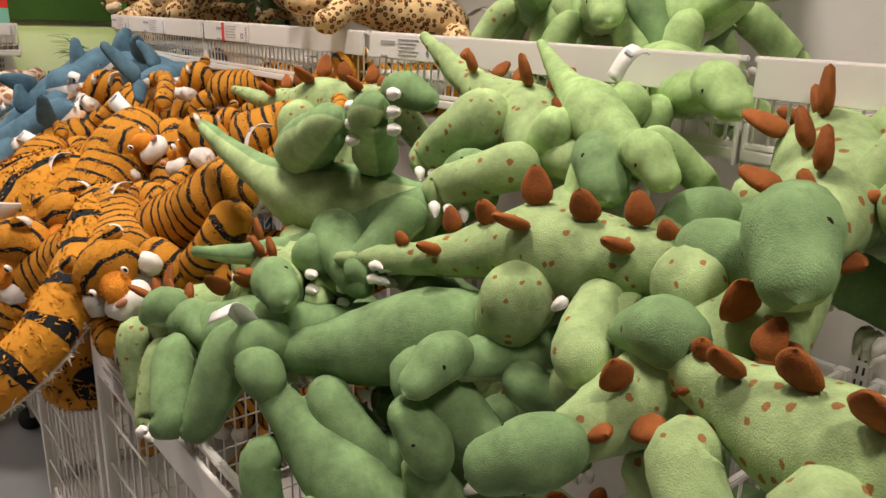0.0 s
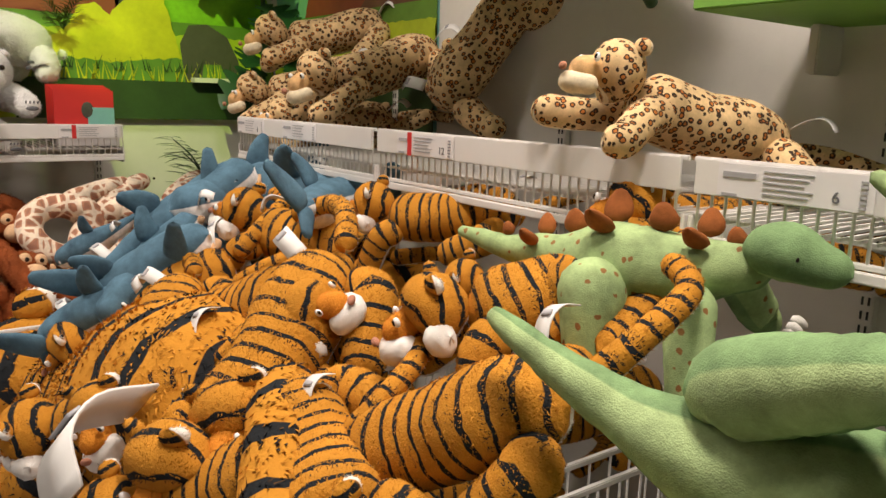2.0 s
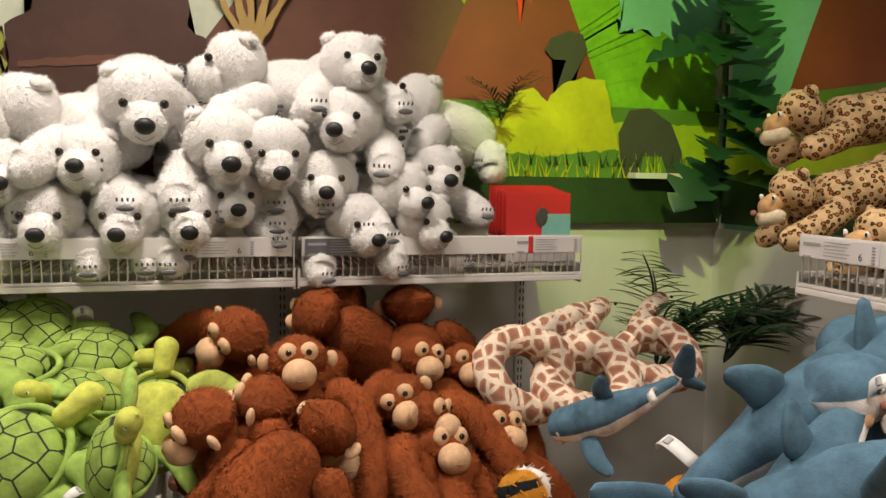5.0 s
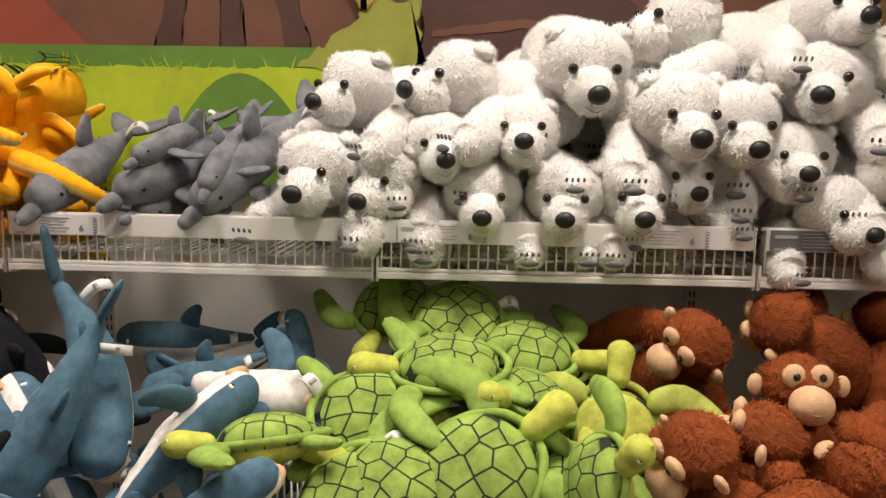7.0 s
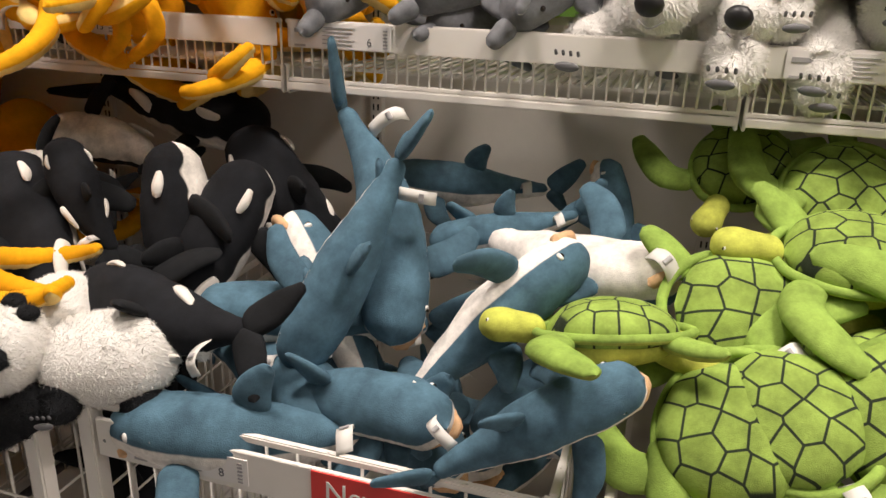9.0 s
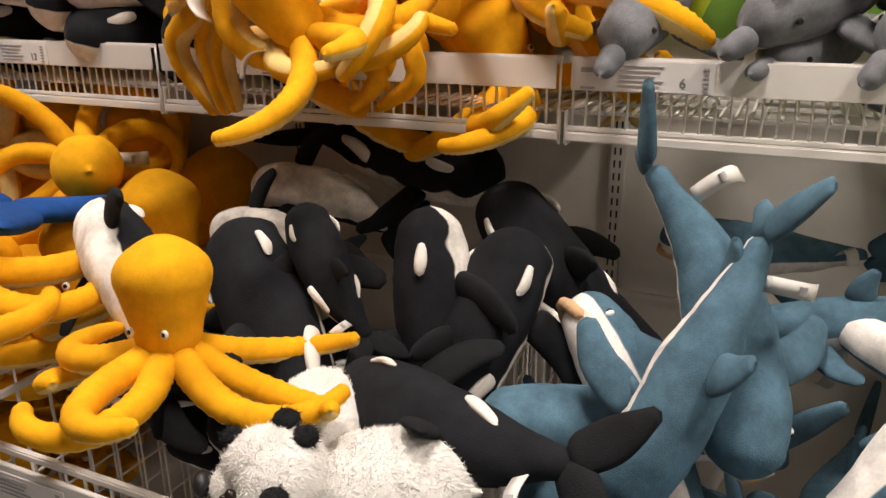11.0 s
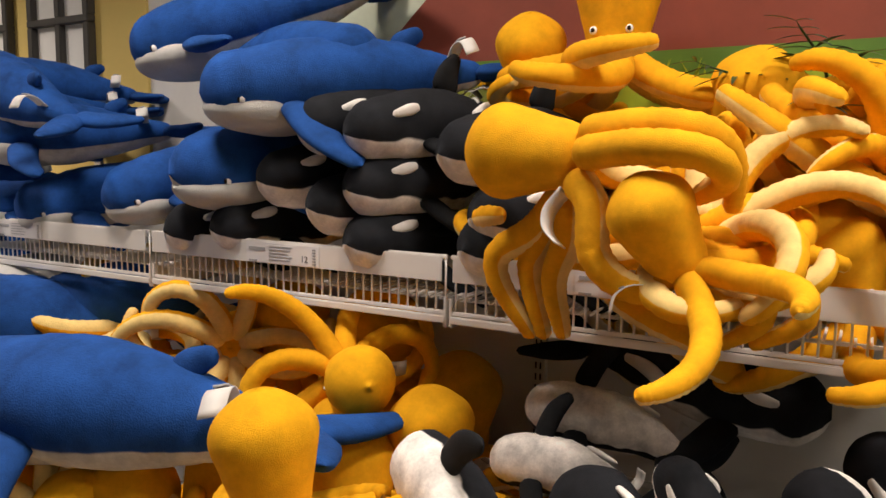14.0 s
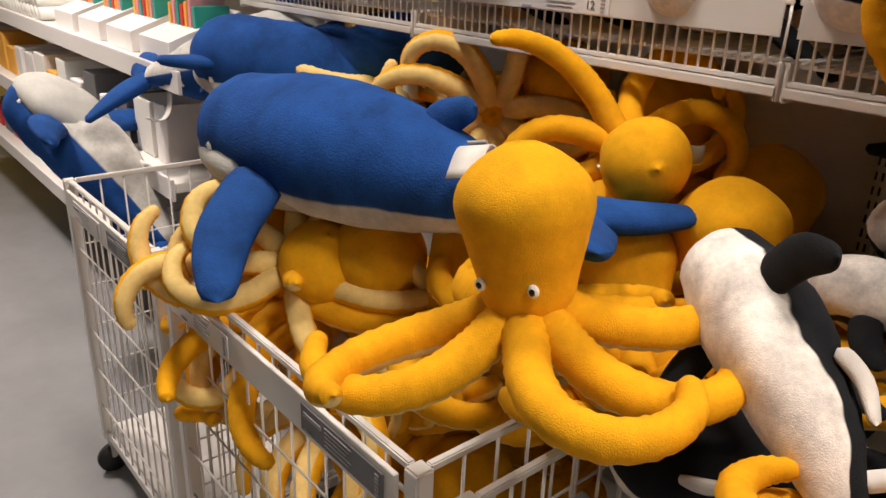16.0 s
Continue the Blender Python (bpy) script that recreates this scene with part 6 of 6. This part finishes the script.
# turtles in the bin
put("turtle", 0, (-0.700, 3.257, 1.025), (0.78, 0.36, 0.52), (-0.06, -0.77, 0.63), 0.74)
put("turtle", 1, (-0.910, 3.213, 0.977), (-0.11, -0.75, -0.65), (-0.13, -0.63, 0.76), 0.66)
put("turtle", 2, (-0.899, 3.395, 1.067), (0.96, 0.24, -0.12), (0.26, -0.70, 0.66), 0.70)
put("turtle", 0, (-0.761, 3.456, 1.150), (-0.99, -0.10, -0.05), (-0.02, -0.27, 0.96), 0.68)
put("turtle", 1, (-0.752, 3.673, 1.186), (-0.62, -0.62, -0.47), (0.08, -0.65, 0.76), 0.68)
put("turtle", 2, (-0.905, 3.771, 1.199), (-0.33, -0.77, -0.55), (-0.01, -0.58, 0.81), 0.62)
put("turtle", 0, (-1.075, 3.275, 1.058), (-0.98, -0.15, -0.10), (-0.14, 0.28, 0.95), 0.62)
put("turtle", 1, (-0.587, 3.452, 1.089), (-0.69, -0.69, 0.23), (0.41, -0.11, 0.90), 0.62)
put("turtle", 2, (-0.593, 3.608, 1.143), (0.97, -0.22, -0.11), (0.02, -0.39, 0.92), 0.66)
put("turtle", 0, (-0.441, 3.402, 1.049), (0.10, 0.30, 0.95), (0.20, 0.93, -0.31), 0.64)
put("turtle", 2, (-0.546, 3.758, 1.079), (0.97, -0.22, -0.11), (0.02, -0.39, 0.92), 0.66)
put("turtle", 1, (-0.492, 3.204, 1.037), (0.33, -0.67, 0.67), (-0.94, -0.24, 0.24), 0.62)
put("turtle", 0, (-0.700, 3.315, 1.019), (0.76, 0.60, 0.27), (0, -0.5, 0.85), 0.72)
put("turtle", 2, (-0.850, 3.233, 1.006), (-0.88, 0.43, 0.19), (-0.3, -0.5, 0.85), 0.648)
put("turtle", 1, (-0.515, 3.295, 0.986), (0.17, 0.90, 0.40), (0.35, -0.5, 0.85), 0.576)
# sharks in the bin
put("shark", 0, (-1.495, 3.340, 1.082), (-0.34, -0.40, -0.85), (0.47, -0.86, 0.21), 0.70)
put("shark", 1, (-1.468, 3.464, 1.125), (0.28, -0.54, -0.80), (0.21, -0.77, 0.60), 0.80)
put("shark", 2, (-1.252, 3.322, 1.036), (0.64, 0.50, 0.58), (0.76, -0.52, -0.39), 0.67)
put("shark", 0, (-1.147, 3.133, 0.995), (0.83, 0.17, 0.54), (-0.26, -0.73, 0.63), 0.55)
put("shark", 1, (-1.581, 3.143, 0.867), (-1.00, -0.06, -0.05), (-0.05, -0.05, 1.00), 0.80)
put("shark", 2, (-1.308, 3.609, 1.077), (-0.97, -0.06, -0.25), (-0.23, -0.22, 0.95), 0.52)
put("shark", 0, (-1.112, 3.689, 1.082), (-0.25, 0.47, 0.85), (0.88, -0.26, 0.40), 0.52)
put("shark", 1, (-1.179, 3.510, 1.065), (0.94, -0.31, 0.14), (0.28, 0.46, -0.84), 0.78)
put("shark", 2, (-1.445, 3.850, 1.091), (-1.00, 0.00, 0.03), (0.03, -0.20, 0.98), 0.64)
put("shark", 0, (-1.578, 3.388, 0.956), (-0.90, -0.41, 0.13), (0.24, -0.22, 0.95), 0.74)
put("shark", 1, (-1.449, 3.234, 0.913), (0.95, -0.27, 0.16), (-0.27, -0.47, 0.84), 0.70)
put("shark", 2, (-1.557, 3.422, 0.961), (-0.60, 0.36, 0.71), (0.69, 0.69, 0.23), 0.74)
# orcas in the bin
put("orca", 0, (-2.160, 3.878, 1.199), (0.98, -0.16, -0.11), (0.08, -0.21, 0.97), 0.88)
put("orca", 1, (-2.296, 3.765, 1.128), (-0.98, -0.16, 0.08), (-0.17, 0.74, -0.65), 0.60)
put("orca", 2, (-2.044, 3.382, 1.120), (-0.56, 0.32, 0.76), (0.61, -0.46, 0.65), 0.44)
put("orca", 0, (-1.889, 3.448, 1.026), (-0.19, 0.27, 0.95), (-0.77, -0.64, 0.02), 0.72)
put("orca", 1, (-1.743, 3.604, 1.080), (-0.72, 0.38, 0.58), (0.31, -0.57, 0.76), 0.74)
put("orca", 2, (-2.344, 3.276, 1.114), (-0.81, 0.48, 0.34), (0.40, 0.87, -0.27), 0.65)
put("orca", 0, (-2.102, 3.328, 1.029), (-0.67, 0.42, 0.61), (-0.14, -0.88, 0.46), 0.80)
put("orca", 1, (-2.324, 3.620, 1.078), (-1.00, 0.00, -0.05), (0.04, 0.71, -0.71), 0.54)
put("orca", 2, (-1.792, 3.245, 0.980), (-0.96, 0.29, 0.02), (-0.23, -0.78, 0.58), 0.70)
put("orca", 0, (-1.819, 3.436, 1.015), (0.21, 0.57, 0.79), (-0.28, -0.74, 0.61), 0.74)
put("panda", 0, (-1.849, 3.143, 0.942), (-0.91, -0.41, 0.00), (0, -0.5, 0.8), 0.7)
put("panda", 0, (-1.951, 3.177, 0.957), (0.22, -0.97, -0.11), (0, -0.5, 0.8), 0.65)
# octopuses in the bin
put("octopus", 0, (-2.563, 3.142, 1.132), (0.33, -0.94, 0.00), (-0.05, -0.25, 1), 0.74, label="yellow velvet octopus soft toy sitting up, facing out")
put("octopus", 1, (-2.126, 3.133, 1.095), (0.16, -0.98, 0.10), (-0.05, 0.10, 0.99), 0.62, label="yellow velvet octopus soft toy with a paper label")
put("octopus", 2, (-2.789, 3.601, 1.182), (-0.30, -0.51, -0.81), (0.78, -0.62, 0.09), 0.69)
put("octopus", 0, (-2.701, 3.899, 0.947), (0.12, -0.99, 0.00), (0.09, 0.01, 1.00), 0.98)
put("octopus", 2, (-3.590, 3.750, 1.146), (0.46, -0.76, -0.46), (-0.36, 0.31, -0.88), 0.81)
put("octopus", 1, (-3.177, 3.869, 1.098), (-0.38, 0.89, 0.25), (0.25, -0.16, 0.95), 0.94)
put("octopus", 0, (-3.235, 3.729, 1.147), (0.49, 0.32, -0.81), (-0.61, 0.79, -0.05), 0.75)
put("octopus", 1, (-2.957, 3.967, 1.051), (0.31, 0.94, 0.10), (0.06, -0.13, 0.99), 1.07)
put("octopus", 2, (-3.450, 3.303, 0.834), (-0.58, 0.81, 0.00), (-0.04, -0.03, 1.00), 0.79)
put("octopus", 0, (-3.059, 3.220, 0.698), (0.00, 0.45, 0.89), (0.00, 0.89, -0.45), 0.74)
put("octopus", 1, (-3.347, 3.168, 0.808), (-0.38, -0.77, 0.51), (-0.88, 0.14, -0.46), 0.74)
put("octopus", 1, (-3.188, 3.209, 0.940), (-0.25, 0.62, 0.74), (-0.62, 0.49, -0.61), 0.71)
put("octopus", 2, (-3.187, 3.259, 0.849), (-0.69, -0.69, 0.23), (0.1, -0.45, 0.85), 0.85)
put("octopus", 0, (-2.946, 3.371, 0.896), (0.00, -0.94, 0.35), (0.1, -0.45, 0.85), 0.85)
put("octopus", 1, (-2.657, 3.471, 0.937), (0.46, -0.81, 0.35), (0.1, -0.45, 0.85), 0.85)
put("octopus", 0, (-3.130, 3.321, 0.876), (-0.67, -0.67, 0.33), (0.1, -0.45, 0.85), 0.85)
put("octopus", 1, (-2.774, 3.525, 0.964), (0.00, -0.94, 0.35), (0.1, -0.45, 0.85), 0.85)
put("octopus", 1, (-3.372, 3.268, 0.856), (-0.81, -0.58, 0.12), (0.1, -0.45, 0.85), 0.85)
put("octopus", 2, (-2.567, 3.591, 0.992), (0.44, -0.89, 0.11), (0.1, -0.45, 0.85), 0.85)
# whales in and over their bin
put("whale", 0, (-3.091, 3.289, 1.148), (-0.98, -0.18, 0.01), (-0.01, 0.12, 0.99), 1.40, label="royal blue velvet whale soft toy lying across the bin")
put("whale", 1, (-4.631, 3.300, 0.774), (-0.73, -0.37, 0.57), (0.4, 0.1, -0.8), 1.45, label="royal blue whale soft toy leaning out of its bin, belly up")
put("whale", 0, (-4.160, 3.598, 1.146), (0.87, 0.44, 0.22), (0, 0.5, -0.8), 1.4)
put("whale", 2, (-3.806, 3.631, 1.162), (-0.81, -0.58, 0.12), (0, -0.3, 0.9), 1.3)
put("whale", 0, (-3.745, 3.732, 1.207), (0.93, 0.35, 0.12), (0, -0.55, 0.85), 1.2)


# ---- deeper layers of toys inside the bins ----
lay = random.Random(21)
for kind, n, x0, x1, y0, y1, dx, dy, sz in (("whale", 5, -3.9, -3.65, 3.5, 3.75, 0, 1, 0.8), ("octopus", 8, -3.25, -2.8, 3.3, 3.7, 0, -1, 0.85), ("orca", 6, -2.45, -2.0, 3.25, 3.8, 0, -1, 0.85),
                                            ("shark", 6, -1.7, -1.25, 3.3, 3.8, 0, -1, 0.85), ("turtle", 6, -0.9, -0.55, 3.3, 3.8, 0, -1, 0.75), ("orangutan", 7, -0.2, 0.2, 3.2, 3.8, 0, -1, 0.9),
                                            ("shark", 5, 0.65, 1.2, 2.4, 2.7, -1, 0, 0.85), ("tiger", 7, 0.62, 1.2, 1.75, 2.05, -1, 0, 0.75), ("dino", 6, 0.6, 1.2, 0.75, 1.3, -1, 0, 0.8), ("rex", 5, 0.6, 1.2, 0.1, 0.8, -1, 0, 0.8)):
    for i in range(n):
        z = 0.3 + 0.62 * (i + 0.5) / n
        a = lay.uniform(-1.2, 1.2)
        ca, sa = math.cos(a), math.sin(a)
        put(kind, i % 3, (lay.uniform(x0, x1), lay.uniform(y0, y1), z), (dx * ca - dy * sa, dx * sa + dy * ca, lay.uniform(-0.3, 0.2)), (dx * 0.3, dy * 0.3, 1), sz)
